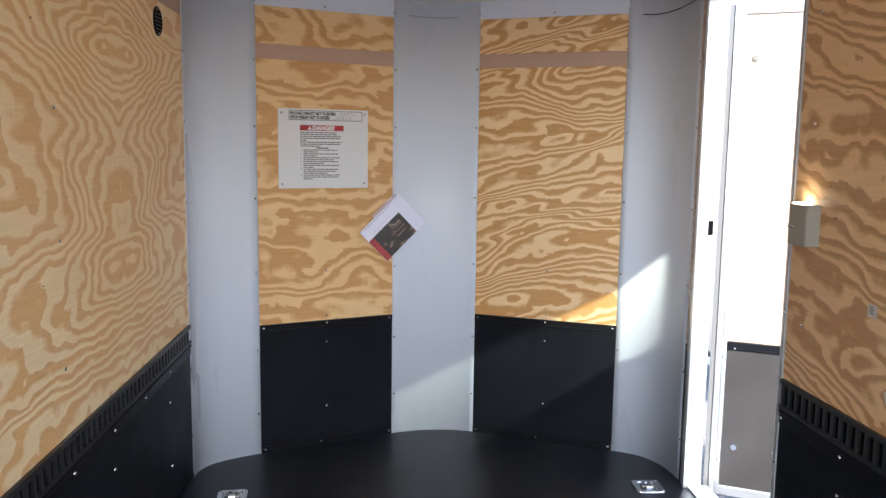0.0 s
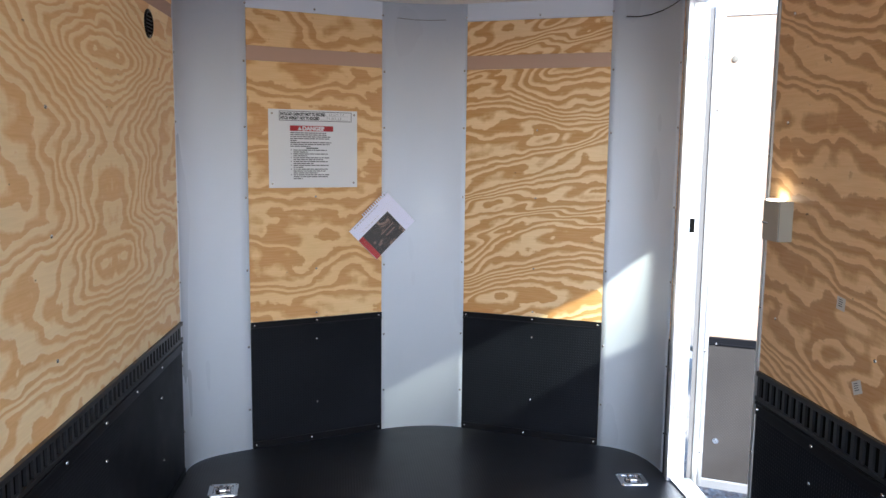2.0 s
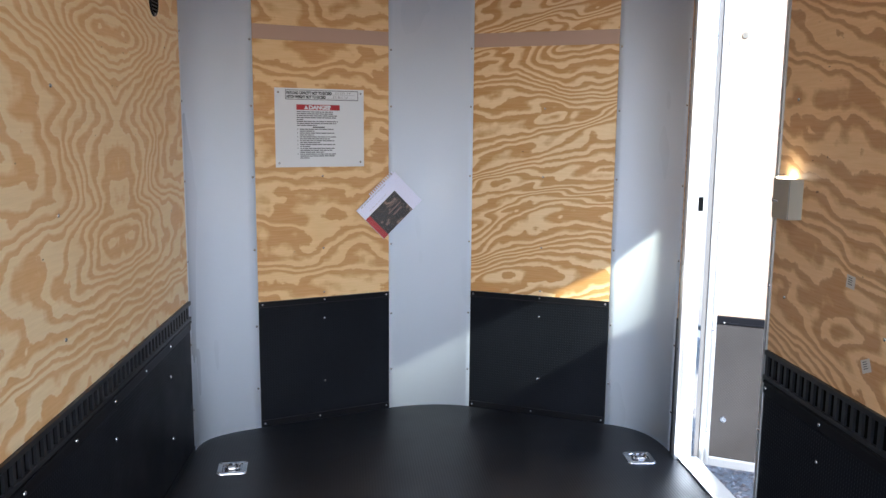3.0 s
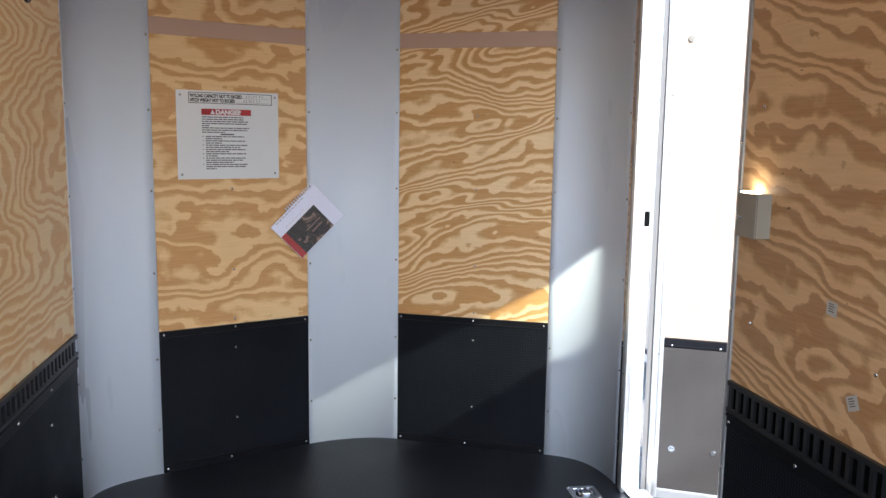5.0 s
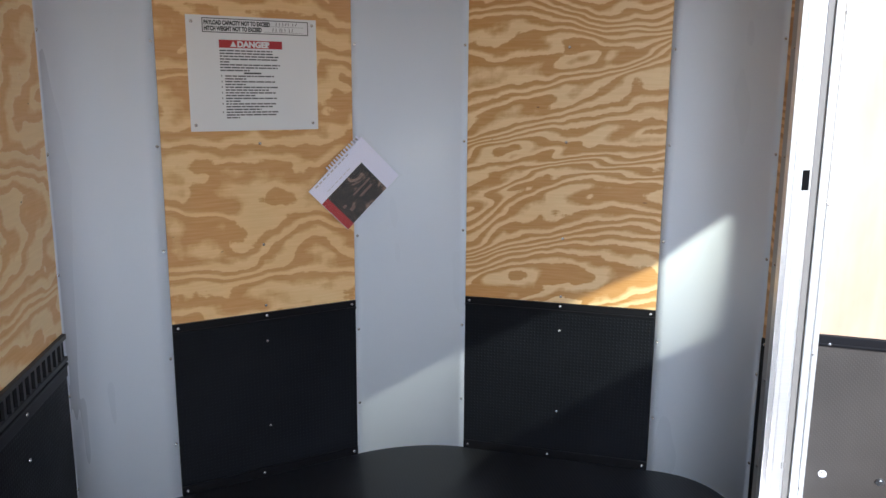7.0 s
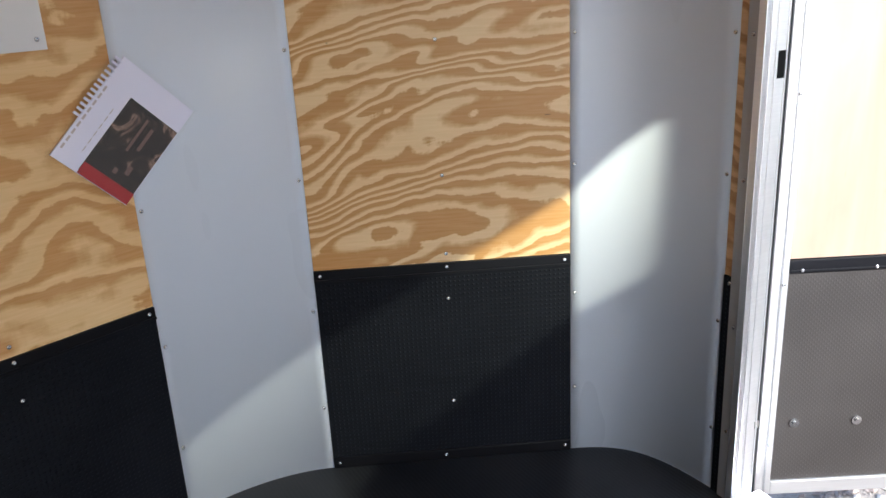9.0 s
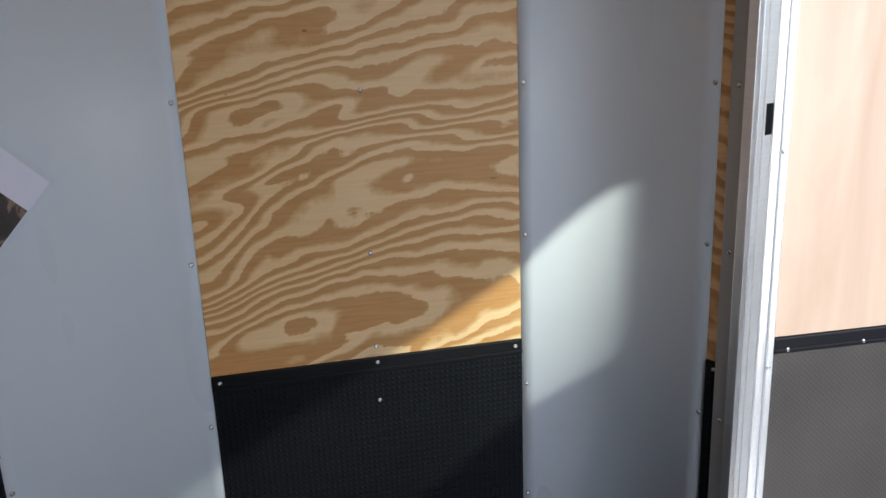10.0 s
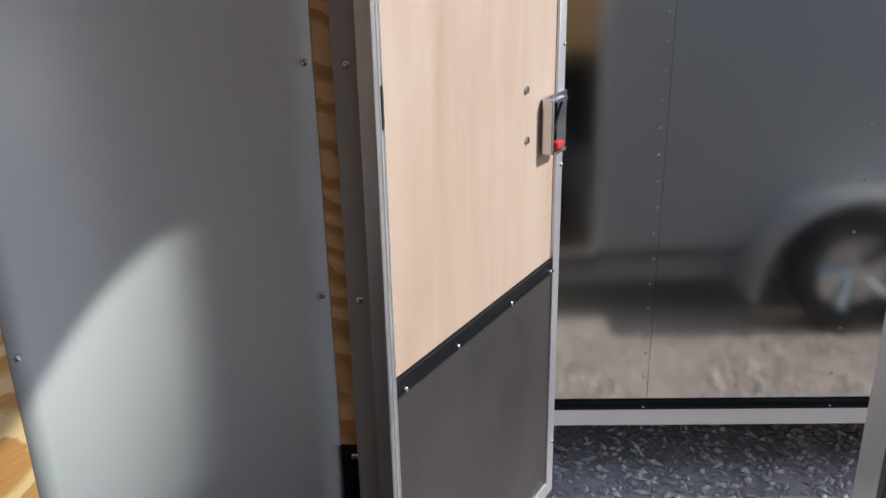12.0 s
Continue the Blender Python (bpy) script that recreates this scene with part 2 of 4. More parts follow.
PHOTO = material("dark_photo", (0.03, 0.025, 0.025), 0.45)
pn = Nodes(PHOTO)
patch = pn.noise(pn.coords((9, 9, 9)), 1.6, 4.0, 0.6, 1.2)
pn.colour(pn.ramp(patch, [(0.35, (0.008, 0.007, 0.008)), (0.52, (0.03, 0.02, 0.018)), (0.62, (0.28, 0.18, 0.14)), (0.70, (0.02, 0.015, 0.015))]))

BAG = material("clear_bag", (1, 1, 1), 0.12)
bn = Nodes(BAG)
BAG.node_tree.nodes["Principled BSDF"].inputs["Alpha"].default_value = 0.02
bn.bump(bn.noise(bn.coords((1, 1, 1)), 26.0, 3.0, 0.6, 0.8), 0.5, 0.004)

# added emission that stands in for the bright top of the switch box
BOX_GLOW = material("box_top_glow", (1, 0.9, 0.7), 0.3)
BOX_GLOW.node_tree.nodes["Principled BSDF"].inputs["Emission Color"].default_value = (1.0, 0.82, 0.55, 1)
BOX_GLOW.node_tree.nodes["Principled BSDF"].inputs["Emission Strength"].default_value = 3.2

GRAVEL = material("gravel_ground", (0.2, 0.18, 0.16), 0.9)
gn = Nodes(GRAVEL)
g1 = gn.noise(gn.coords(), 38.0, 5.0, 0.7)
g2 = gn.noise(gn.coords(), 1.3, 4.0, 0.6)
gn.colour(gn.mix(0.5, gn.ramp(g1, [(0.3, (0.32, 0.26, 0.225)), (0.5, (0.52, 0.44, 0.39)), (0.72, (0.66, 0.59, 0.54))]), gn.ramp(g2, [(0.3, (0.26, 0.22, 0.19)), (0.7, (0.52, 0.46, 0.40))])))
gn.bump(g1, 1.0, 0.03)
STONE = material("gravel_stone", (0.25, 0.22, 0.2), 0.85)
sn = Nodes(STONE)
geo = STONE.node_tree.nodes.new("ShaderNodeNewGeometry")
sn.colour(sn.ramp(geo.outputs["Random Per Island"], [(0.0, (0.26, 0.20, 0.175)), (0.5, (0.42, 0.34, 0.30)), (0.85, (0.55, 0.475, 0.43)), (1.0, (0.66, 0.60, 0.56))]))

# ---- building helpers ----


def part(name, bm, mat, parent=None, label="", m=None, smooth=False):
    """One bmesh as one mesh object, under a thing or a part."""
    me = bpy.data.meshes.new(name)
    bmesh.ops.recalc_face_normals(bm, faces=bm.faces)
    bm.to_mesh(me)
    bm.free()
    me.materials.append(mat)
    for p in me.polygons:
        p.use_smooth = smooth
    ob = new(name, me)
    if parent is not None:
        ob.parent = parent
    if m is not None:
        ob.matrix_basis = m
    if label:
        ob["label"] = label
    return ob


def shared(name, me, parent, m):
    """A further object on a mesh that exists."""
    ob = new(name, me)
    ob.parent = parent
    ob.matrix_basis = m
    return ob


def empty(name, m, label, category, group="", kind=""):
    ob = new(name)
    ob.empty_display_size = 0.05
    ob.matrix_basis = m
    return tagged(ob, label, category, group, kind)


def block(x0, x1, y0, y1, z0, z1, bevel=0.0, bm=None):
    """A block, by itself or added to bm."""
    one = bmesh.new()
    bmesh.ops.create_cube(one, size=1.0)
    for v in one.verts:
        v.co = Vector((x0 + (v.co.x + 0.5) * (x1 - x0), y0 + (v.co.y + 0.5) * (y1 - y0), z0 + (v.co.z + 0.5) * (z1 - z0)))
    if bevel:
        bmesh.ops.bevel(one, geom=one.edges[:], offset=bevel, segments=2, affect="EDGES", profile=0.6)
    if bm is None:
        return one
    me = bpy.data.meshes.new("tmp")
    one.to_mesh(me)
    one.free()
    bm.from_mesh(me)
    bpy.data.meshes.remove(me)
    return bm


def rod(p, q, r, sides=10, bm=None, r2=None):
    """A round bar from p to q."""
    bm = bm or bmesh.new()
    p, q = Vector(p), Vector(q)
    turn = (q - p).to_track_quat("Z", "Y").to_matrix().to_4x4()
    bmesh.ops.create_cone(bm, cap_ends=True, segments=sides, radius1=r, radius2=r if r2 is None else r2, depth=(q - p).length,
                          matrix=Matrix.Translation((p + q) / 2) @ turn)
    return bm


def sheet(path, z0, z1, thick, steps_up=1):
    """An upright sheet along a plan path; the room lies on the path's right, the thickness on its left."""
    bm = bmesh.new()
    pts = [Vector((x, y, 0)) for x, y in path]
    rows = []
    for i, p in enumerate(pts):
        a, b = pts[max(i - 1, 0)], pts[min(i + 1, len(pts) - 1)]
        d = (b - a).normalized()
        out = Vector((-d.y, d.x, 0)) * thick
        rows.append([bm.verts.new((q.x, q.y, z)) for q in (p, p + out) for z in (z0, z1)])
    for r, s in zip(rows, rows[1:]):
        for i, j in ((0, 1), (1, 3), (3, 2), (2, 0)):
            bm.faces.new((r[i], r[j], s[j], s[i]))
    for r in (rows[0], rows[-1]):
        bm.faces.new((r[0], r[1], r[3], r[2]))
    return bm


def bezier(a, b, c, d, n=16):
    out = []
    for i in range(n + 1):
        t = i / n
        w = ((1 - t) ** 3, 3 * t * (1 - t) ** 2, 3 * t * t * (1 - t), t ** 3)
        out.append(tuple(sum(k * p[j] for k, p in zip(w, (a, b, c, d))) for j in (0, 1)))
    return out


def toward(a, b, f):
    return (a[0] + f * (b[0] - a[0]), a[1] + f * (b[1] - a[1]))


def along(a, b):
    """A frame on a wall from plan point a to b: x along it, z up, y out of the room. Also the length."""
    d = Vector((b[0] - a[0], b[1] - a[1], 0))
    length = d.length
    d.normalize()
    out = Vector((-d.y, d.x, 0))
    m = Matrix(((d.x, out.x, 0, a[0]), (d.y, out.y, 0, a[1]), (0, 0, 1, 0), (0, 0, 0, 1)))
    return m, length


def screw_mesh(r, h):
    """A pan-head screw, head towards -y."""
    bm = bmesh.new()
    rings = [(r, 0.0), (r, -0.35 * h), (0.72 * r, -0.85 * h), (0.28 * r, -h), (0.22 * r, -0.7 * h)]
    rows = [[bm.verts.new((a * math.cos(k * math.pi / 4), y, a * math.sin(k * math.pi / 4))) for k in range(8)] for a, y in rings]
    for p, q in zip(rows, rows[1:]):
        for k in range(8):
            bm.faces.new((p[k], p[(k + 1) % 8], q[(k + 1) % 8], q[k]))
    bm.faces.new(rows[-1])
    bmesh.ops.recalc_face_normals(bm, faces=bm.faces)
    me = bpy.data.meshes.new("screw")
    bm.to_mesh(me)
    bm.free()
    me.materials.append(STEEL)
    for p in me.polygons:
        p.use_smooth = True
    return me


SCREW = screw_mesh(0.0056, 0.0038)
BOLT = screw_mesh(0.0062, 0.0045)


def screws(parent, spots, me=SCREW, depth=0.0):
    for x, z in spots:
        shared("screw", me, parent, Matrix.Translation((x, depth, z)) @ Matrix.Rotation(random.uniform(0, 1.5), 4, "Y"))


def letters(name, text, size, mat, parent, m, label="", stretch=1.0):
    """Raised lettering in the built-in font, as a mesh; m puts its lower left corner, text in the xy plane."""
    cu = bpy.data.curves.new(name, "FONT")
    cu.body, cu.size, cu.extrude, cu.offset = text, size, 0.0002, size * 0.055
    tmp = bpy.data.objects.new(name, cu)
    scene.collection.objects.link(tmp)
    me = bpy.data.meshes.new_from_object(tmp.evaluated_get(bpy.context.evaluated_depsgraph_get()))
    bpy.data.objects.remove(tmp)
    me.materials.clear()
    me.materials.append(mat)
    xs = [v.co.x for v in me.vertices]
    for v in me.vertices:
        v.co.x = (v.co.x - min(xs)) * stretch
    ob = shared(name, me, parent, m)
    if label:
        ob["label"] = label
    return ob


# ---- plan of the trailer ----
H = 2.125
LL, LR, RL, RR = (-0.843, 3.646), (-0.222, 3.864), (0.190, 3.850), (0.813, 3.537)
# rear end is unseen; set this near to let more light in
REAR = -0.55
LEFT_END = (-1.104, 3.365)
LEFT_REAR = (-1.104 - 0.05 * (3.365 - REAR), REAR)
XR = 0.997
RIGHT_END = (XR, 3.172)
RIGHT_REAR = (XR - 0.047 * (3.172 - REAR), REAR)
CL, CR = (-1.110, 3.552), (XR, 3.445)
CORNER_L = bezier(LEFT_END, toward(LEFT_END, CL, 0.78), toward(LL, CL, 0.78), LL)
CORNER_R = bezier(RR, toward(RR, CR, 0.78), toward(RIGHT_END, CR, 0.78), RIGHT_END)
NOSE = bezier(LR, (LR[0] + 0.12, LR[1] + 0.042), (RL[0] - 0.12, RL[1] + 0.060), RL)
ROUND = [LEFT_REAR] + CORNER_L + NOSE + CORNER_R + [RIGHT_REAR]
DOOR_Y0, DOOR_Y1, DOOR_TOP = 2.360, 3.100, 2.045
Z_KICK, Z_TOP = 0.612, 2.040
ROWS_Z = (1.80, 1.52, 1.195, 0.857, 0.487, 0.195)

# ---- floor, ceiling ----


def slab(path, z0, z1):
    bm = bmesh.new()
    low = [bm.verts.new((x, y, z0)) for x, y in path]
    high = [bm.verts.new((x, y, z1)) for x, y in path]
    bm.faces.new(low)
    bm.faces.new(high)
    for i in range(len(path)):
        j = (i + 1) % len(path)
        bm.faces.new((low[i], low[j], high[j], high[i]))
    return bm


floor_path = ROUND[:-1] + [(XR, DOOR_Y1), (XR + 0.075, DOOR_Y1), (XR + 0.075, DOOR_Y0), (XR, DOOR_Y0), ROUND[-1]]
tagged(part("floor", slab(floor_path, -0.045, 0.0), FLOOR), "black ribbed rubber floor covering inside the cargo trailer", "floor", kind="structure")
tagged(part("ceiling", slab(ROUND, H, H + 0.03), CEIL), "smooth off-white vinyl trailer ceiling", "ceiling", kind="structure")
seam = block(0.35, XR - 0.02, 3.165, 3.172, H - 0.004, H - 0.0005)
tagged(part("ceiling_seam", seam, GREYINK), "thin dark seam across the off-white ceiling", "trim", kind="structure")

# ---- curved white panels ----


def white_panel(name, path, label, columns):
    ob = tagged(part(name, sheet(path, 0.001, H, 0.050), WHITE, smooth=False), label, "wall panel", kind="structure")
    for p in ob.data.polygons:
        p.use_smooth = abs(p.normal.z) < 0.5
    for p in ob.data.polygons[-2:]:
        p.use_smooth = False
    ob.shadow_terminator_geometry_offset = 0.0
    ob.shadow_terminator_shading_offset = 0.0
    for a, b, inset, rows in columns:
        m, length = along(a, b)
        for z in rows:
            shared("screw", SCREW, ob, m @ Matrix.Translation((inset if inset > 0 else length + inset, -0.0005, z + random.uniform(-0.012, 0.012))))
    return ob


def chord(path, first):
    return (path[0], path[1]) if first else (path[-2], path[-1])


white_panel("wall_corner_left", CORNER_L, "glossy white curved sheet panel between plywood walls",
            [(*chord(CORNER_L, True), 0.012, ROWS_Z), (*chord(CORNER_L, False), -0.011, ROWS_Z)])
white_panel("wall_nose", NOSE, "glossy white curved sheet panel in the trailer nose",
            [(*chord(NOSE, True), 0.011, ROWS_Z), (*chord(NOSE, False), -0.011, ROWS_Z)])
white_panel("wall_corner_right", CORNER_R, "glossy white curved sheet panel beside the side door",
            [(*chord(CORNER_R, True), 0.011, ROWS_Z), (*chord(CORNER_R, False), -0.011, ROWS_Z)])

# ---- the two slanted plywood walls of the nose ----


def nose_wall(name, a, b, ply, label):
    m, n = along(a, b)
    root = empty(name, m, label, "wall", kind="structure")
    part("backing", block(0.0, n, 0.014, 0.050, 0.0, H), OUTER, root)
    part("plywood_panel", block(0.001, n - 0.001, 0.0, 0.012, Z_KICK, 1.812), ply, root, "swirling orange pine plywood sheet")
    part("plywood_panel", block(0.001, n - 0.001, 0.0, 0.012, 1.878, Z_TOP), ply, root, "short pine plywood strip under the ceiling", Matrix.Identity(4))
    part("filler_strip", block(0.001, n - 0.001, 0.001, 0.012, 1.813, 1.877), FILLER, root, "plain pinkish brown filler strip")
    part("cove_panel", block(0.0, n, -0.001, 0.012, Z_TOP + 0.001, H), WHITE, root, "white sheet band above the plywood")
    part("kick_panel", block(0.001, n - 0.001, -0.002, 0.012, 0.035, 0.578), KICK, root, "black grid-textured kick panel")
    top = block(0.001, n - 0.001, -0.006, 0.012, 0.579, Z_KICK - 0.001, 0.002)
    block(0.001, n - 0.001, -0.009, -0.005, 0.579, 0.586, 0.001, top)
    part("top_trim", top, BLACK, root, "black moulded cap strip")
    part("bottom_trim", block(0.001, n - 0.001, -0.006, 0.012, 0.001, 0.034, 0.002), BLACK, root, "black moulded base strip")
    mid = 0.5 * n + (0.010 if a[0] > 0 else -0.010)
    screws(root, [(mid, z) for z in (1.52, 1.195, 0.851, 0.636)], depth=0.0)
    screws(root, [(mid, z) for z in (0.507, 0.192)], depth=-0.002)
    screws(root, [(0.018, 0.597), (mid, 0.600), (n - 0.018, 0.597), (0.018, 0.018), (mid - 0.03, 0.018), (n - 0.018, 0.018)], depth=-0.006)
    screws(root, [(-0.003, 2.060), (mid, 2.058), (n + 0.002, 2.060)], depth=-0.001)
    return root


nose_wall("wall_front_left", LL, LR, PLY_NOSE_L, "slanted nose wall of pine plywood over black kick panel")
nose_wall("wall_front_right", RL, RR, PLY_NOSE_R, "slanted nose wall of boldly figured plywood over black kick panel")

# ---- side walls ----


def slotted_rail(root, x0, x1, z0, z1):
    """A black cargo rail: two long flanges with upright bars between open slots."""
    bm = block(x0, x1, -0.010, 0.000, z1 - 0.016, z1, 0.002)
    block(x0, x1, -0.010, 0.000, z0, z0 + 0.014, 0.002, bm)
    x = x0 + 0.01
    while x < x1 - 0.03:
        block(x, x + 0.015, -0.0085, 0.000, z0 + 0.012, z1 - 0.014, 0.0, bm)
        x += 0.041
    part("cargo_rail", bm, RAIL, root, "black slotted steel cargo rail")
    # black sheet stands in for the shade behind the rail's slots
    part("rail_slot_shade", block(x0, x1, 0.0005, 0.012, z0, z1), SLOT, root)


def kick_and_rail(root, x0, x1, z_rail, z_low=0.602):
    slotted_rail(root, x0, x1, z_low, z_rail)
    top = block(x0, x1, -0.006, 0.012, 0.556, z_low - 0.001, 0.002)
    block(x0, x1, -0.010, -0.005, z_low - 0.014, z_low - 0.005, 0.002, top)
    part("top_trim", top, BLACK, root, "black moulded cap strip")
    part("kick_panel", block(x0, x1, -0.002, 0.012, 0.035, 0.555), KICK, root, "black grid-textured kick panel")
    part("bottom_trim", block(x0, x1, -0.006, 0.012, 0.001, 0.034, 0.002), BLACK, root)


ML, NL = along(LEFT_REAR, LEFT_END)
wall_l = empty("wall_left", ML, "long trailer wall of swirled pine plywood over black kick panel", "wall", kind="structure")
part("backing", block(0, NL, 0.014, 0.050, 0, H), OUTER, wall_l)
part("plywood_panel", block(0.0, NL - 0.001, 0.0, 0.012, 0.684, 1.900), PLY_LEFT, wall_l, "pale pine plywood sheet with large oval grain figures")
part("filler_strip", block(0.0, NL - 0.001, 0.001, 0.012, 1.942, 1.996), FILLER, wall_l, "plain pinkish brown filler strip")
part("plywood_panel", block(0.0, NL - 0.001, 0.0, 0.012, 1.901, 1.941), PLY_LEFT, wall_l)
part("plywood_panel", block(0.0, NL - 0.001, 0.0, 0.012, 1.997, H), PLY_LEFT, wall_l)
kick_and_rail(wall_l, 0.0, NL - 0.001, 0.683)
lx = [NL - 0.33 - 0.318 * i for i in range(13)]
screws(wall_l, [(x, 0.574) for x in lx], BOLT, -0.006)
screws(wall_l, [(x, 0.452) for x in lx[::2]] + [(x, 0.20) for x in lx[::2]], BOLT, -0.002)
screws(wall_l, [(x, z) for x in (NL - 1.30, NL - 1.93, NL - 2.5) for z in (1.86, 1.52, 1.19, 0.86)], SCREW)

MR, NR = along(RIGHT_END, RIGHT_REAR)
yd0, yd1 = RIGHT_END[1] - DOOR_Y0, RIGHT_END[1] - DOOR_Y1
wall_r = empty("wall_right", MR, "trailer side wall of dark-grained plywood around the side door", "wall", kind="structure")
back = block(yd0 + 0.006, NR, 0.014, 0.050, 0, H)
block(0, yd1 - 0.006, 0.014, 0.050, 0, H, 0, back)
block(yd1 - 0.006, yd0 + 0.006, 0.014, 0.050, DOOR_TOP + 0.006, H, 0, back)
part("backing", back, OUTER, wall_r)
part("plywood_panel", block(yd0 + 0.012, NR, 0.0, 0.012, 0.705, 2.052), PLY_RIGHT, wall_r, "dark-grained pine plywood sheet")
part("plywood_panel", block(yd0 + 0.012, NR, 0.0, 0.012, 2.054, H), PLY_RIGHT, wall_r)
part("plywood_panel", block(0.001, yd1 - 0.047, 0.0, 0.012, Z_KICK + 0.004, H), PLY_RIGHT, wall_r, "narrow sliver of plywood beside the door frame")
part("kick_panel", block(0.001, yd1 - 0.047, -0.003, 0.012, 0.001, Z_KICK + 0.003), KICK, wall_r, "narrow sliver of black kick panel")
part("header_panel", block(yd1 - 0.047, yd0 + 0.012, 0.0, 0.012, DOOR_TOP + 0.012, H), WHITE, wall_r, "white sheet above the door")
kick_and_rail(wall_r, yd0 + 0.013, NR, 0.704, 0.606)
rx = [yd0 + 0.03 + 0.335 * i for i in range(11)]
screws(wall_r, [(x, 0.576) for x in rx], BOLT, -0.006)
screws(wall_r, [(x + 0.33, z) for x in rx[::2] for z in (0.46, 0.20)], BOLT, -0.002)
screws(wall_r, [(x, z) for x in (yd0 + 0.10, yd0 + 0.62, yd0 + 1.2) for z in (1.85, 1.52, 0.90)], SCREW)
screws(wall_r, [(0.021, 0.598)], SCREW, -0.003)

# ---- door frame in the side wall ----
frame_root = empty("door_frame", MR, "bare aluminium frame round the open side door", "door frame", kind="structure")
fl = block(yd1 - 0.046, yd1 - 0.014, -0.006, 0.012, 0.0, DOOR_TOP + 0.01, 0.0015)
part("flange", fl, FLANGE, frame_root, "dull grey steel flange")
part("flange", block(yd0 - 0.002, yd0 + 0.011, -0.006, 0.012, 0.0, DOOR_TOP + 0.01, 0.0015), FLANGE, frame_root)
part("flange", block(yd1 - 0.013, yd0 - 0.002, -0.006, 0.012, DOOR_TOP - 0.004, DOOR_TOP + 0.010, 0.0015), FLANGE, frame_root)
jamb = block(yd1 - 0.0135, yd1 + 0.008, -0.012, 0.004, 0.0, DOOR_TOP - 0.004, 0.002)
block(yd1 - 0.0135, yd1 + 0.004, 0.004, 0.008, 0.0, DOOR_TOP - 0.004, 0.0, jamb)
block(yd1 - 0.0135, yd1 + 0.007, 0.008, 0.064, 0.0, DOOR_TOP - 0.004, 0.002, jamb)
for ry in (0.024, 0.056):
    block(yd1 + 0.006, yd1 + 0.0095, ry, ry + 0.004, 0.0, DOOR_TOP - 0.004, 0.0, jamb)
part("jamb", jamb, ALU, frame_root, "bright ridged aluminium jamb")
jamb = block(yd0 - 0.012, yd0 - 0.002, -0.004, 0.066, 0.0, DOOR_TOP - 0.004, 0.002)
part("jamb", jamb, ALU, frame_root)
# flat black slab as the shade of the slot
part("strike_slot", block(yd1 + 0.0066, yd1 + 0.0076, 0.034, 0.056, 1.090, 1.150), SLOT, frame_root, "black slab for the shade of the strike slot in the jamb")
for hz in (0.215, 1.815):
    part("jamb_notch", block(yd1 + 0.0066, yd1 + 0.0074, 0.054, 0.070, hz - 0.010, hz + 0.010), GAP_GREY, frame_root, "small grey hinge notch")
part("head", block(yd1 + 0.016, yd0 - 0.012, 0.012, 0.066, DOOR_TOP - 0.012, DOOR_TOP + 0.004, 0.002), ALU, frame_root)
part("sill", block(yd1 + 0.008, yd0 - 0.012, 0.004, 0.090, 0.0015, 0.012, 0.003), ALU, frame_root, "worn aluminium door sill")
screws(frame_root, [(yd1 - 0.028, z) for z in (1.83, 1.50, 1.187, 0.860, 0.49, 0.2)], SCREW, -0.006)
screws(frame_root, [(yd0 + 0.0045, z) for z in (1.95, 1.42, 0.92, 0.42)], SCREW, -0.006)

# ---- the open side door ----
MD, ND = along((1.155, 3.100), (2.025, 2.607))
door = empty("door_1", MD, "open side door, birch plywood over black tread sheet", "door", kind="structure")
DX0, DX1 = -0.052, 0.700
DZ0, DZ1 = -0.036, 2.022
part("leaf_core", block(DX0 + 0.006, DX1 - 0.006, 0.012, 0.036, DZ0 + 0.004, DZ1 - 0.004), CEIL, door)
part("plywood_panel", block(DX0 + 0.043, DX1 - 0.039, 0.0, 0.011, 0.640, DZ1 - 0.042), BIRCH, door, "pale sunlit birch plywood panel")
part("kick_panel", block(DX0 + 0.043, DX1 - 0.039, -0.002, 0.011, DZ0 + 0.042, 0.602), KICK_DOOR, door, "black tread-patterned sheet")
strip = block(DX0 + 0.043, DX1 - 0.039, -0.007, 0.011, 0.603, 0.638, 0.002)
block(DX0 + 0.043, DX1 - 0.039, -0.010, -0.006, 0.606, 0.612, 0.001, strip)
part("cap_strip", strip, BLACK, door, "glossy black moulded strip")
stile_l = block(DX0, DX0 + 0.017, -0.007, 0.040, DZ0, DZ1, 0.003)
block(DX0 + 0.016, DX0 + 0.026, -0.002, 0.038, DZ0 + 0.001, DZ1 - 0.001, 0.0, stile_l)
block(DX0 + 0.025, DX0 + 0.042, -0.007, 0.040, DZ0, DZ1, 0.003, stile_l)
part("stile", stile_l, ALU, door, "bright aluminium edge profile")
part("stile", block(DX1 - 0.038, DX1, -0.007, 0.040, DZ0, DZ1, 0.003), ALU, door, "bright aluminium edge profile")
part("rail", block(DX0 + 0.042, DX1 - 0.038, -0.007, 0.040, DZ1 - 0.041, DZ1, 0.003), ALU, door)
part("rail", block(DX0 + 0.042, DX1 - 0.038, -0.007, 0.040, DZ0, DZ0 + 0.041, 0.003), ALU, door)
# strip that puts the hinge gap's shade into its grey colour
part("hinge_gap_strip", block(DX0 - 0.022, DX0 - 0.0005, 0.002, 0.030, DZ0, DZ1, 0.002), GAP_GREY, door, "grey strip for the shaded aluminium in the hinge gap")
screws(door, [(DX0 + 0.030, z) for z in (1.60, 1.045, 0.575, 0.12)] + [(DX1 - 0.010, z) for z in (1.60, 1.13, 0.86, 0.12)], SCREW, -0.007)
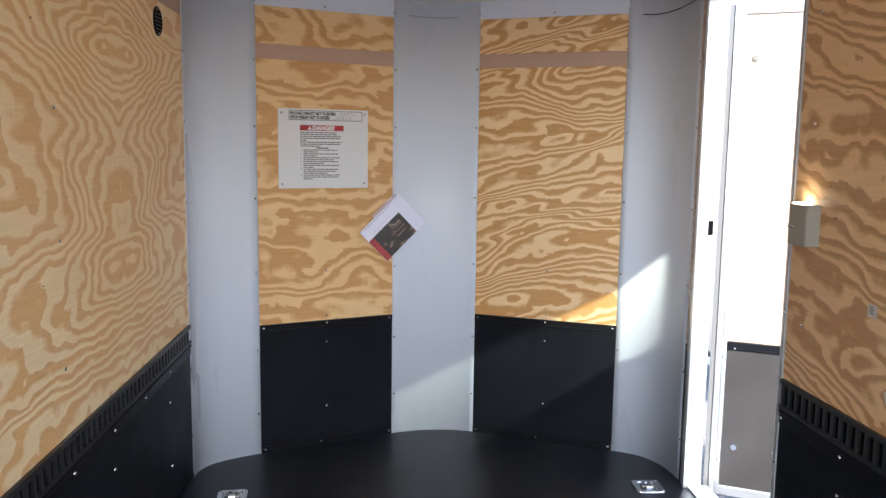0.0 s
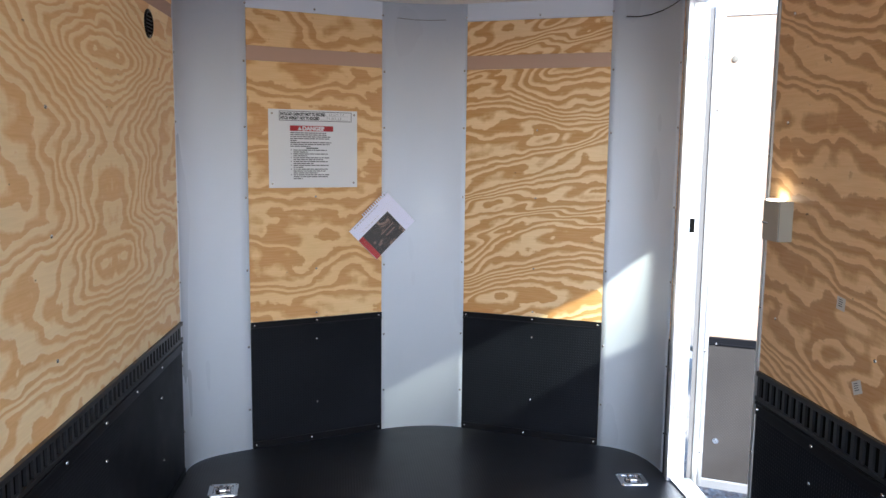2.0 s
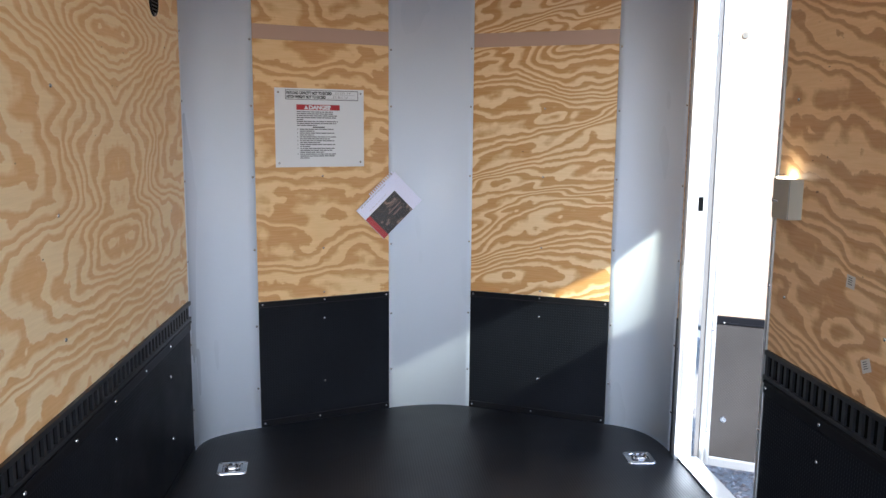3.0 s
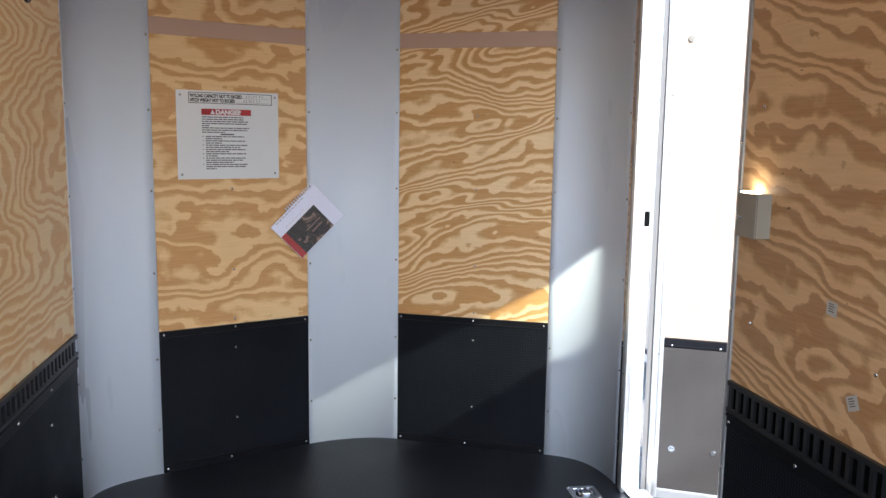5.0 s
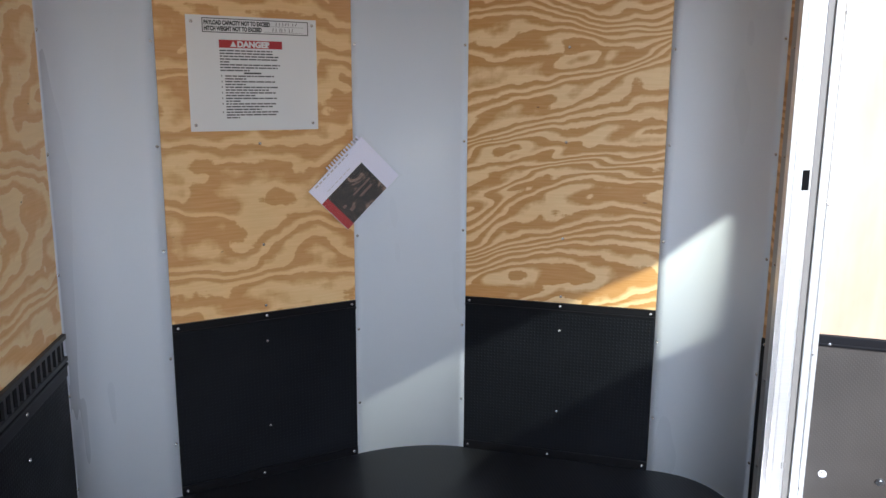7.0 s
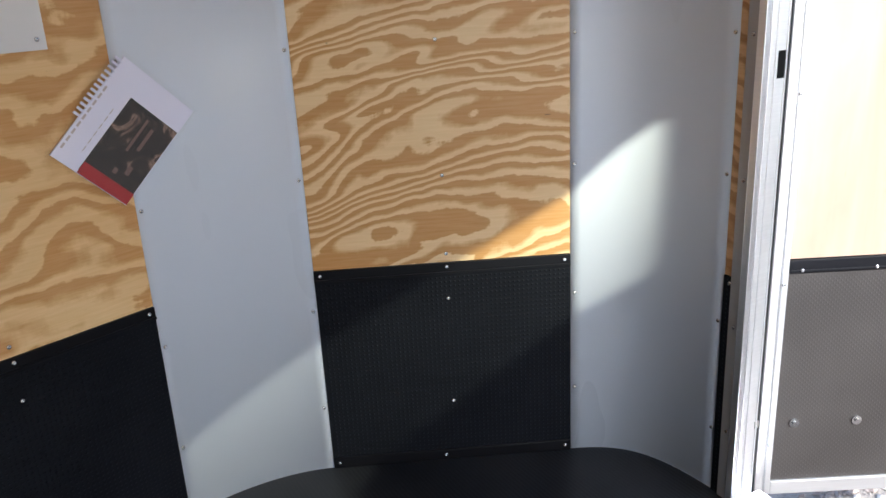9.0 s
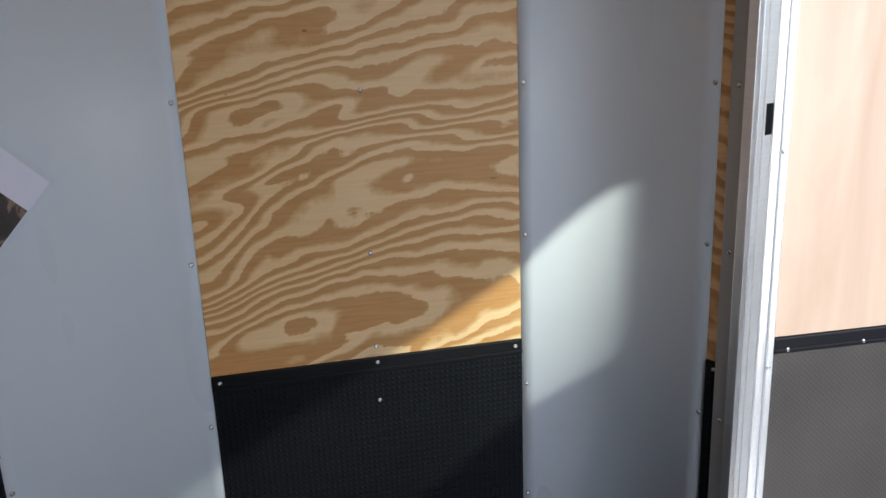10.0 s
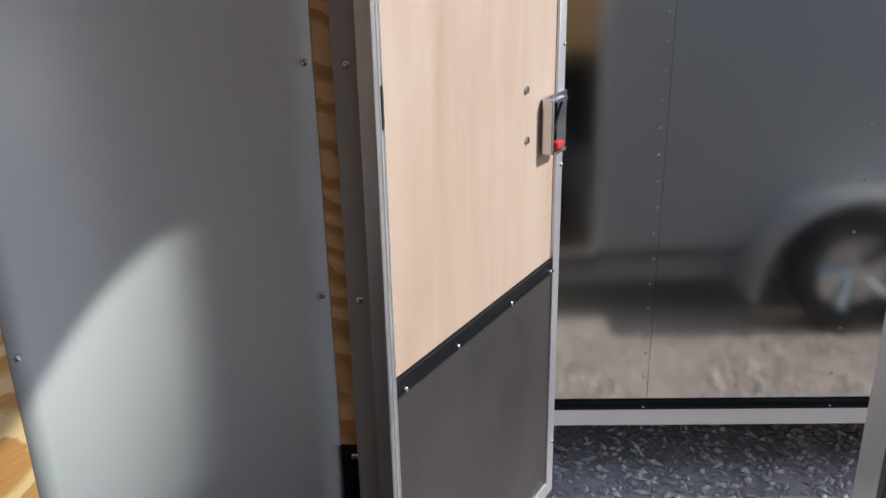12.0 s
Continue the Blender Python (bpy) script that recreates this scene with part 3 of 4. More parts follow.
screws(door, [(x, 0.611) for x in (0.022, 0.205, 0.436, 0.645)], SCREW, -0.007)
for bx, bz in ((0.040, 0.181), (0.205, 0.180), (0.035, 1.808)):
    bolt = rod((bx, -0.002, bz), (bx, -0.006, bz), 0.013, 14)
    rod((bx, -0.006, bz), (bx, -0.010, bz), 0.006, 8, bolt)
    part("carriage_bolt", bolt, STEEL, door, "round zinc bolt head")
for bx, bz in ((0.511, 1.055), (0.516, 0.950), (0.680, 1.105)):
    part("latch_bolt", rod((bx, 0.0, bz), (bx, -0.004, bz), 0.008, 12), STEEL, door)
latch = part("latch", block(0.584, 0.593, -0.030, -0.002, 0.905, 1.025, 0.003), STEEL, door, "zinc slam latch housing with open slot")
part("latch_plate", block(0.594, DX1 + 0.002, -0.012, -0.0075, 0.905, 1.030, 0.001), STEEL, latch)
# solid black slab painted as the slot's inner shade
part("latch_slot", block(0.594, 0.640, -0.016, -0.0125, 0.925, 1.012), SLOT, latch, "black slab for the shade in the latch slot")
part("latch_rim", block(0.593, 0.655, -0.034, -0.0125, 0.905, 0.912, 0.001), STEEL, latch)
part("latch_rim", block(0.593, 0.655, -0.034, -0.0125, 1.017, 1.025, 0.001), STEEL, latch)
part("latch_bar", rod((0.605, -0.022, 0.955), (0.650, -0.022, 1.010), 0.004, 8), BLACK, latch)
part("release_tab", block(0.604, 0.642, -0.034, -0.017, 0.914, 0.930, 0.004), REDPLASTIC, latch, "small red plastic release tab")
for hz in (1.80, 0.175):
    hinge = rod((DX0 - 0.014, 0.020, hz - 0.05), (DX0 - 0.014, 0.020, hz + 0.05), 0.008, 12)
    block(DX0 - 0.014, DX0 + 0.05, 0.041, 0.046, hz - 0.03, hz + 0.03, 0.001, hinge)
    part("hinge", hinge, ALU, door, "aluminium strap hinge")

# ---- things on the walls ----
MS, NS = along(LL, LR)
sign = empty("warning_sign", MS @ Matrix.Translation((0.096, -0.001, 1.238)), "white plastic warning sign screwed to the plywood wall", "sign")
SW, SH = 0.431, 0.362
part("plate", block(0, SW, -0.003, 0, 0, SH, 0.0008), SIGNWHITE, sign)
FLAT = Matrix.Translation((0, -0.0034, 0)) @ Matrix.Rotation(radians(90), 4, "X")
outline = bmesh.new()
for x0, x1, z0, z1 in ((0.050, 0.402, 0.352, 0.3545), (0.050, 0.402, 0.310, 0.3125), (0.050, 0.0525, 0.3125, 0.352), (0.3995, 0.402, 0.3125, 0.352)):
    block(x0, x1, -0.0036, -0.0031, z0, z1, 0, outline)
part("outline", outline, INK, sign)
letters("lettering", "PAYLOAD CAPACITY NOT TO EXCEED", 0.0185, INK, sign, FLAT @ Matrix.Translation((0.056, 0.3345, 0)), "black printed lettering", 0.66)
letters("lettering", "HITCH WEIGHT NOT TO EXCEED", 0.0185, INK, sign, FLAT @ Matrix.Translation((0.056, 0.3165, 0)), "black printed lettering", 0.66)
under = bmesh.new()
block(0.270, 0.385, -0.0036, -0.0031, 0.3345, 0.3354, 0, under)
block(0.248, 0.385, -0.0036, -0.0031, 0.3165, 0.3174, 0, under)
part("underline", under, GREYINK, sign)
scrawl = bmesh.new()
for i in range(7):
    cx = 0.292 + 0.011 * i + random.uniform(-0.002, 0.002)
    rod((cx, -0.0033, 0.337 + 0.0005 * i), (cx + random.uniform(-0.003, 0.006), -0.0033, 0.348), 0.0010, 5, scrawl)
    rod((cx - 0.012, -0.0033, 0.319), (cx - 0.012 + random.uniform(-0.003, 0.006), -0.0033, 0.330), 0.0010, 5, scrawl)
part("handwriting", scrawl, INK, sign, "faint handwritten figures")
part("banner", block(0.101, 0.310, -0.0036, -0.0031, 0.2635, 0.2885), RED, sign, "red banner")
letters("banner_lettering", "DANGER", 0.0250, SIGNWHITE, sign, FLAT @ Matrix.Translation((0.160, 0.2672, 0.0005)), "white capital lettering", 1.08)
tri = bmesh.new()
vs = [tri.verts.new((x, -0.0041, z)) for x, z in ((0.137, 0.2672), (0.157, 0.2672), (0.147, 0.2855))]
tri.faces.new(vs)
part("alert_triangle", tri, SIGNWHITE, sign)
lines = bmesh.new()
widths = [0.86, 0.88, 0.96, 0.96, 0.16, 0.98, 0.94, 0.48, 0.0, 0.86, 0.38, 0.88, 0.36, 0.92, 0.76, 0.88, 0.52, 0.90, 0.26, 0.90, 0.82, 0.62, 0.92, 0.90, 0.24]
z = 0.253
for i, wd in enumerate(widths):
    numbered = i >= 9
    x0 = 0.116 if numbered else 0.102
    if i == 8:
        block(0.178, 0.236, -0.0036, -0.0031, z, z + 0.0050, 0, lines)
    else:
        x, end = x0, x0 + wd * (0.192 if numbered else 0.205)
        while x < end - 0.006:
            step = min(random.uniform(0.010, 0.032), end - x)
            block(x, x + step - 0.0026, -0.0036, -0.0031, z, z + 0.0040, 0, lines)
            x += step
    if i in (9, 11, 13, 15, 17, 19, 22):
        block(0.104, 0.107, -0.0036, -0.0031, z, z + 0.0050, 0, lines)
    z -= 0.00885
part("small_print", lines, PRINT, sign, "small black print")
screws(sign, [(0.016, 0.342), (0.415, 0.344), (0.016, 0.020), (0.412, 0.022)], SCREW, -0.003)

# booklet in a clear bag, hung askew from a screw
MB, _ = along(LR, RL)
e1, e2 = Vector((0.197, 0, 0.193)), Vector((-0.136, 0, 0.156))
BW, BH = e1.length, e2.length
e1.normalize()
e2 = (e2 - e1 * e2.dot(e1)).normalized()
e3 = e1.cross(e2)
lean = Matrix(((e1.x, e2.x, e3.x, 0), (e1.y, e2.y, e3.y, 0), (e1.z, e2.z, e3.z, 0), (0, 0, 0, 1)))
booklet = empty("booklet", MB @ Matrix.Translation((-0.026, -0.042, 0.877)) @ Matrix.Rotation(radians(12), 4, "Z") @ lean,
                "owner's booklet in a clear plastic bag hung on a wall screw", "booklet")
up = 1 if e3.y < 0 else -1


def layer(x0, x1, y0, y1, h0, h1, bevel=0.0):
    return block(x0, x1, y0, y1, min(up * h0, up * h1), max(up * h0, up * h1), bevel)


part("pages", layer(0.004, BW - 0.004, 0.004, BH - 0.006, 0.0, 0.006, 0.001), PAPER, booklet, "white stapled pages")
part("cover_photo", layer(0.012, 0.208, 0.006, 0.137, 0.0062, 0.0068), PHOTO, booklet, "dark glossy cover picture")
part("cover_band", layer(0.005, 0.034, 0.005, 0.136, 0.0070, 0.0075), RED, booklet, "red cover band")
scene_bits = bmesh.new()
for x0, x1, y0, y1 in ((0.120, 0.178, 0.052, 0.060), (0.105, 0.190, 0.074, 0.080), (0.060, 0.082, 0.040, 0.052), (0.048, 0.062, 0.066, 0.076)):
    block(x0, x1, y0, y1, min(up * 0.0066, up * 0.0071), max(up * 0.0066, up * 0.0071), 0, scene_bits)
part("cover_highlights", scene_bits, PHOTOLIGHT, booklet, "pale streaks in the cover picture")
title = bmesh.new()
for i in range(9):
    x0 = 0.030 + 0.019 * i
    block(x0, x0 + 0.013, 0.190, 0.195, min(up * 0.0062, up * 0.0067), max(up * 0.0062, up * 0.0067), 0, title)
for i in range(6):
    block(0.05 + 0.02 * i, 0.064 + 0.02 * i, 0.152, 0.154, min(up * 0.0062, up * 0.0067), max(up * 0.0062, up * 0.0067), 0, title)
tagged(part("title", title, FAINT, booklet), "faint grey print", kind="stuff")
bag = bmesh.new()
nx, ny = 22, 16
grid = [[bag.verts.new((-0.004 + (BW + 0.010) * i / nx, -0.004 + (BH + 0.008) * j / ny,
         up * (0.0095 + 0.0022 * noise.noise((i * 0.55, j * 0.4, 3.0)) - (0.006 if i in (0, nx) or j in (0, ny) else 0)))) for j in range(ny + 1)] for i in range(nx + 1)]
for i in range(nx):
    for j in range(ny):
        bag.faces.new((grid[i][j], grid[i + 1][j], grid[i + 1][j + 1], grid[i][j + 1]))
bag_ob = part("bag", bag, BAG, booklet, "crinkled clear plastic bag", smooth=True)
bag_ob.visible_shadow = False
crimp = bmesh.new()
for i in range(13):
    x0 = 0.105 + 0.0125 * i
    block(x0, x0 + 0.006, BH - 0.010, BH + 0.010, min(up * 0.007, up * 0.011), max(up * 0.007, up * 0.011), 0.001, crimp)
part("crimped_seam", crimp, PAPER, booklet, "crimped white seam of the bag")

# round black vent high on the wall
vent = empty("wall_vent", ML @ Matrix.Translation((NL - 0.345, 0.0, 1.868)), "round black plastic vent set in the plywood wall", "vent")
ring = bmesh.new()
for k in range(28):
    a0, a1 = 2 * math.pi * k / 28, 2 * math.pi * (k + 1) / 28
    prof = ((0.052, 0.0), (0.052, -0.004), (0.046, -0.007), (0.040, -0.005), (0.040, 0.0))
    for (ra, ya), (rb, yb) in zip(prof, prof[1:]):
        ring.faces.new([ring.verts.new((r * math.cos(a), y, r * math.sin(a))) for r, y, a in ((ra, ya, a0), (rb, yb, a0), (rb, yb, a1), (ra, ya, a1))])
bmesh.ops.remove_doubles(ring, verts=ring.verts, dist=1e-5)
part("rim", ring, BLACK, vent, smooth=True)
part("mesh_disc", rod((0, -0.001, 0), (0, -0.002, 0), 0.041, 28), SLOT, vent)
for k in range(5):
    zz = -0.026 + 0.013 * k
    half = math.sqrt(0.040 ** 2 - zz ** 2)
    part("louvre", block(-half, half, -0.005, -0.002, zz - 0.002, zz + 0.002), BLACK, vent)
screws(vent, [(0.0, 0.046), (0.0, -0.046)], SCREW, -0.005)

# switch box beside the door, with an added glowing top and a hidden spot inside
box = empty("switch_box", MR @ Matrix.Translation((yd0, 0, 0)), "beige plastic switch box with an added glowing top beside the door", "switch box")
bx0, bx1, by, bz0, bz1 = 0.070, 0.166, -0.046, 1.154, 1.278
shell = block(bx0, bx1, by - 0.002, by, bz0, bz1, 0.0008)
block(bx1 - 0.004, bx1, by, 0.0, bz0, bz1, 0, shell)
block(bx0, bx1 - 0.004, by, 0.0, bz0, bz0 + 0.004, 0, shell)
block(bx0, bx1 - 0.004, by, 0.0, bz1 - 0.004, bz1, 0, shell)
# added black baffle, keeps stray light of the hidden spot in the box
spot_baffle = block(bx0, bx1 - 0.005, by + 0.0005, by + 0.0010, bz0 + 0.005, bz1 - 0.005)
block(bx1 - 0.006, bx1 - 0.005, by + 0.001, -0.001, bz0 + 0.005, bz1 - 0.005, 0, spot_baffle)
block(bx0, bx1 - 0.006, by + 0.001, -0.001, bz0 + 0.005, bz0 + 0.006, 0, spot_baffle)
part("spot_baffle", spot_baffle, SLOT, box, "added matt black baffle round the hidden spot")
part("housing", shell, BEIGE, box, "beige moulded housing")
# glowing block added for the bright top edge
part("top_glow", block(bx0 + 0.004, bx0 + 0.056, by + 0.004, -0.006, bz1, bz1 + 0.005, 0.002), BOX_GLOW, box, "added glowing block for the bright box top")
part("toggle", rod((bx0 + 0.03, by, 1.208), (bx0 + 0.022, by - 0.016, 1.212), 0.004, 8), STEEL, box, "small metal toggle")
part("seam", block(bx0 + 0.1, bx0 + 0.101, by - 0.001, by, bz0, bz1), GREYINK, box)
# added mask plate; its hole shapes the hidden spot into the nose light patch
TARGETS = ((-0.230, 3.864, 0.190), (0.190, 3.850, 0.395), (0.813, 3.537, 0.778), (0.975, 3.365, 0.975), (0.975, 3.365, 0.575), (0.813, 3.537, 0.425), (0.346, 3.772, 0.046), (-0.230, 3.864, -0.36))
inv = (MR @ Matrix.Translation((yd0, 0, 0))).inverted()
eye = inv @ NOSE_SPOT
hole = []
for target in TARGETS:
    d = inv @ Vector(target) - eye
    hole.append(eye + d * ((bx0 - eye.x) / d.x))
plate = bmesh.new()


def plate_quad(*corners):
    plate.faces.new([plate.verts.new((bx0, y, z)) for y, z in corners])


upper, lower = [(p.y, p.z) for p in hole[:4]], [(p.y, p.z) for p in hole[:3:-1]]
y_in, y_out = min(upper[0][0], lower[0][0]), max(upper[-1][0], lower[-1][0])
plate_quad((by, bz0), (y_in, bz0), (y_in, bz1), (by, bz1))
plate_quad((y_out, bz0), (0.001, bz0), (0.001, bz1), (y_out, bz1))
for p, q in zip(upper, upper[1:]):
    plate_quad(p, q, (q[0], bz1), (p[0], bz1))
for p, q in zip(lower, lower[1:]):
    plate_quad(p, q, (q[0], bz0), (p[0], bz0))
part("spot_mask", plate, SLOT, box)

# small paper labels on the right wall
for k, (sx, sz, tilt, label) in enumerate(((RIGHT_END[1] - 1.908, 1.017, 4, "small white paper sticker with grey print on plywood"), (RIGHT_END[1] - 1.807, 0.810, -24, "small torn white sticker stuck askew on plywood"))):
    st = empty("wall_sticker", MR @ Matrix.Translation((sx, -0.0005, sz)) @ Matrix.Rotation(radians(tilt), 4, "Y"), label, "sticker", "stickers on the plywood")
    part("paper", block(-0.020, 0.020, -0.0006, 0, -0.018, 0.018), STICKER, st)
    marks = bmesh.new()
    for j in range(4):
        block(-0.012, 0.006 + 0.003 * (j % 2), -0.0010, -0.0007, 0.010 - 0.006 * j, 0.0125 - 0.006 * j, 0, marks)
    part("print", marks, GREYINK, st)

# thin wire over the corner above the door
wire = bmesh.new()
wp = [(0.86, 3.486, 2.030), (0.905, 3.452, 2.026), (0.945, 3.41, 2.030), (0.972, 3.35, 2.038), (0.985, 3.27, 2.048), (0.988, 3.19, 2.060)]
for p, q in zip(wp, wp[1:]):
    rod(p, q, 0.0022, 6, wire)
tagged(part("wire", wire, BLACK), "thin black wire over the white corner panel", "wire")
hair = bmesh.new()
hp = [(-0.150, 3.872, 2.052), (-0.070, 3.884, 2.047), (0.010, 3.889, 2.047), (0.090, 3.884, 2.051)]
for p, q in zip(hp, hp[1:]):
    rod(p, q, 0.0012, 5, hair)
tagged(part("wire", hair, GREYINK), "thin grey wire end along the top of the white panel", "wire")

# grey steel cap where the ceiling meets the corner panel
cap = block(-1.115, -1.000, 3.365, 3.425, H - 0.030, H - 0.0015, 0.006)
block(-1.108, -1.060, 3.350, 3.372, H - 0.038, H - 0.010, 0.004, cap)
tagged(part("corner_cap", cap, FLANGE), "small dull grey steel cap under the ceiling corner", "bracket")

# ---- floor tie-downs ----


def tie_down(x, y, turn):
    root = empty("tie_down_ring", pose(x, y, 0.0, 0, 0, turn), "recessed zinc tie-down ring set in the black floor", "tie-down", "floor tie-downs")
    rim = bmesh.new()
    i = 0.041

    def loop(half, corner, z):
        pts = []
        for cx, cy, a0 in ((1, 1, 0), (-1, 1, 90), (-1, -1, 180), (1, -1, 270)):
            for k in range(5):
                a = radians(a0 + 22.5 * k)
                pts.append(rim.verts.new((cx * (half - corner) + corner * math.cos(a), cy * (half - corner) + corner * math.sin(a), z)))
        return pts

    loops = [loop(0.062, 0.016, 0.0004), loop(0.060, 0.015, 0.0045), loop(0.046, 0.010, 0.0060), loop(i, 0.008, 0.0052), loop(i - 0.003, 0.007, 0.0012)]
    for p, q in zip(loops, loops[1:]):
        for k in range(len(p)):
            rim.faces.new((p[k - 1], p[k], q[k], q[k - 1]))
    part("pan_rim", rim, STEEL, root, "stamped zinc rim with rounded corners")
    part("pan_bottom", block(-i, i, -i, i, 0.0006, 0.0016), STEEL, root, "recessed pan bottom")
    ringm = bmesh.new()
    pts = [(-0.026, -0.020), (-0.026, 0.012), (-0.014, 0.028), (0.014, 0.028), (0.026, 0.012), (0.026, -0.020), (-0.026, -0.020)]
    for p, q in zip(pts, pts[1:]):
        rod((*p, 0.008), (*q, 0.008), 0.0055, 10, ringm)
    part("ring", ringm, STEEL, root, "forged steel ring lying flat", smooth=True)
    part("bracket", block(-0.016, 0.016, -0.032, -0.010, 0.0018, 0.017, 0.004), STEEL, root)
    for sx in (-0.050, 0.050):
        for sy in (-0.050, 0.050):
            shared("screw", SCREW, root, Matrix.Translation((sx, sy, 0.0045)) @ Matrix.Rotation(radians(-90), 4, "X"))
    return root


ring_a = tie_down(-0.915, 3.182, 3)
copy_thing(ring_a, pose(0.834, 3.120, 0.0, 0, 0, -4))

# ---- rear opening and outside of the trailer ----
ry = REAR
posts = block(LEFT_REAR[0] - 0.05, LEFT_REAR[0] + 0.06, ry - 0.08, ry - 0.001, -0.05, H + 0.06, 0.004)
rear = empty("rear_frame", Matrix.Identity(4), "unseen white steel frame round the open rear, set near for light", "door frame", kind="structure")
part("post", posts, OUTER, rear)
part("post", block(RIGHT_REAR[0] - 0.06, RIGHT_REAR[0] + 0.05, ry - 0.08, ry - 0.001, -0.05, H + 0.06, 0.004), OUTER, rear)
part("header", block(LEFT_REAR[0] + 0.06, RIGHT_REAR[0] - 0.06, ry - 0.08, ry - 0.001, H - 0.06, H + 0.06, 0.004), OUTER, rear)
roof_path = [(x * 1.05, y + (0.05 if y > 3.3 else 0)) for x, y in ROUND]
tagged(part("roof", slab(roof_path, H + 0.031, H + 0.075), OUTER), "flat metal trailer roof with rounded nose", "roof", kind="structure")
tagged(part("chassis", slab([(x * 1.03, y) for x, y in ROUND], -0.16, -0.046), OUTER), "dark steel chassis under the trailer floor", "chassis", kind="structure")


def wheel(x, y, z, r, name="trailer_wheel", group="wheels of the trailer"):
    root = empty(name, pose(x, y, z), "black trailer tyre on a spoked steel rim", "wheel", group)
    tyre = bmesh.new()
    prof = [(r - 0.10, -0.085), (r - 0.03, -0.10), (r, -0.08), (r, 0.08), (r - 0.03, 0.10), (r - 0.10, 0.085)]
    k = 32
    for i in range(k):
        a0, a1 = 2 * math.pi * i / k, 2 * math.pi * (i + 1) / k
        for (ra, xa), (rb, xb) in zip(prof, prof[1:]):
            tyre.faces.new([tyre.verts.new((u, q * math.cos(a), q * math.sin(a))) for q, u, a in ((ra, xa, a0), (rb, xb, a0), (rb, xb, a1), (ra, xa, a1))])
    bmesh.ops.remove_doubles(tyre, verts=tyre.verts, dist=1e-5)
    part("tyre", tyre, TYRE, root, "black rubber tyre", smooth=True)
    rim = rod((-0.07, 0, 0), (0.03, 0, 0), r - 0.095, 28)
    rod((0.03, 0, 0), (0.075, 0, 0), 0.05, 16, rim, 0.04)
    for i in range(5):
        a = 2 * math.pi * i / 5
        rod((0.045, 0.04 * math.cos(a), 0.04 * math.sin(a)), (0.06, (r - 0.11) * math.cos(a), (r - 0.11) * math.sin(a)), 0.028, 8, rim)
    part("rim", rim, STEEL, root, "five-spoke steel rim")
    return root


GROUND = -0.36
own = wheel(1.09, 1.19, GROUND + 0.29, 0.29)
copy_thing(own, pose(1.09, 0.36, GROUND + 0.29))
fender = bmesh.new()
arc = []
for k in range(9):
    a = math.pi * (-0.02 + 0.52 * k / 8)
    arc.append((1.19 + 0.47 * math.cos(a), -0.16 + 0.45 * math.sin(a)))
for k in range(9):
    a = math.pi * (0.50 + 0.52 * k / 8)
    arc.append((0.36 + 0.47 * math.cos(a), -0.16 + 0.45 * math.sin(a)))
for (ya, za), (yb, zb) in zip(arc, arc[1:]):
    dy, dz = yb - ya, zb - za
    ln = math.hypot(dy, dz)
    ny_, nz_ = -dz / ln * 0.012, dy / ln * 0.012
    vs = [fender.verts.new((x, y, z)) for x in (0.965, 1.21) for y, z in ((ya, za), (yb, zb), (yb - ny_, zb - nz_), (ya - ny_, za - nz_))]
    for f in ((0, 1, 2, 3), (4, 5, 6, 7), (0, 1, 5, 4), (3, 2, 6, 7), (0, 3, 7, 4), (1, 2, 6, 5)):
        fender.faces.new([vs[i] for i in f])
tagged(part("fender", fender, ALU), "polished aluminium fender over the trailer wheels", "fender")

# ---- the trailer parked alongside ----
NX = 2.255
nb = empty("parked_trailer", Matrix.Identity(4), "enclosed trailer with polished aluminium sides parked alongside", "trailer")
for y0, y1 in ((-3.60, -1.2682), (-1.267, -0.0492), (-0.048, 1.1698), (1.171, 2.3858), (2.387, 3.6038), (3.605, 4.8238), (4.825, 6.2)):
    part("side_sheet", block(NX, NX + 0.012, y0, y1, -0.058, 2.10), SKIN, nb, "polished aluminium side sheet")
part("body", block(NX + 0.014, NX + 2.1, -3.6, 6.2, -0.14, 2.14, 0.01), OUTER, nb)
trim = block(NX - 0.014, NX + 0.012, -3.6, 6.2, -0.088, -0.059, 0.004)
block(NX - 0.018, NX - 0.010, -3.6, 6.2, -0.079, -0.070, 0.002, trim)
part("rub_rail", trim, BLACK, nb, "dark rub rail along the lower edge")
part("lower_rail", block(NX - 0.002, NX + 0.030, -3.6, 6.2, -0.153, -0.089, 0.003), ALU, nb, "aluminium lower rail")
part("top_rail", block(NX - 0.012, NX + 0.060, -3.6, 6.2, 2.101, 2.175, 0.008), ALU, nb, "aluminium roof edge rail")
part("roof", block(NX + 0.06, NX + 2.1, -3.6, 6.2, 2.141, 2.170, 0.005), SKIN, nb)
TO_X = Matrix.Rotation(radians(-90), 4, "Z")
RIVET = screw_mesh(0.0042, 0.0016)
RIVET.materials.clear()
RIVET.materials.append(FLANGE)
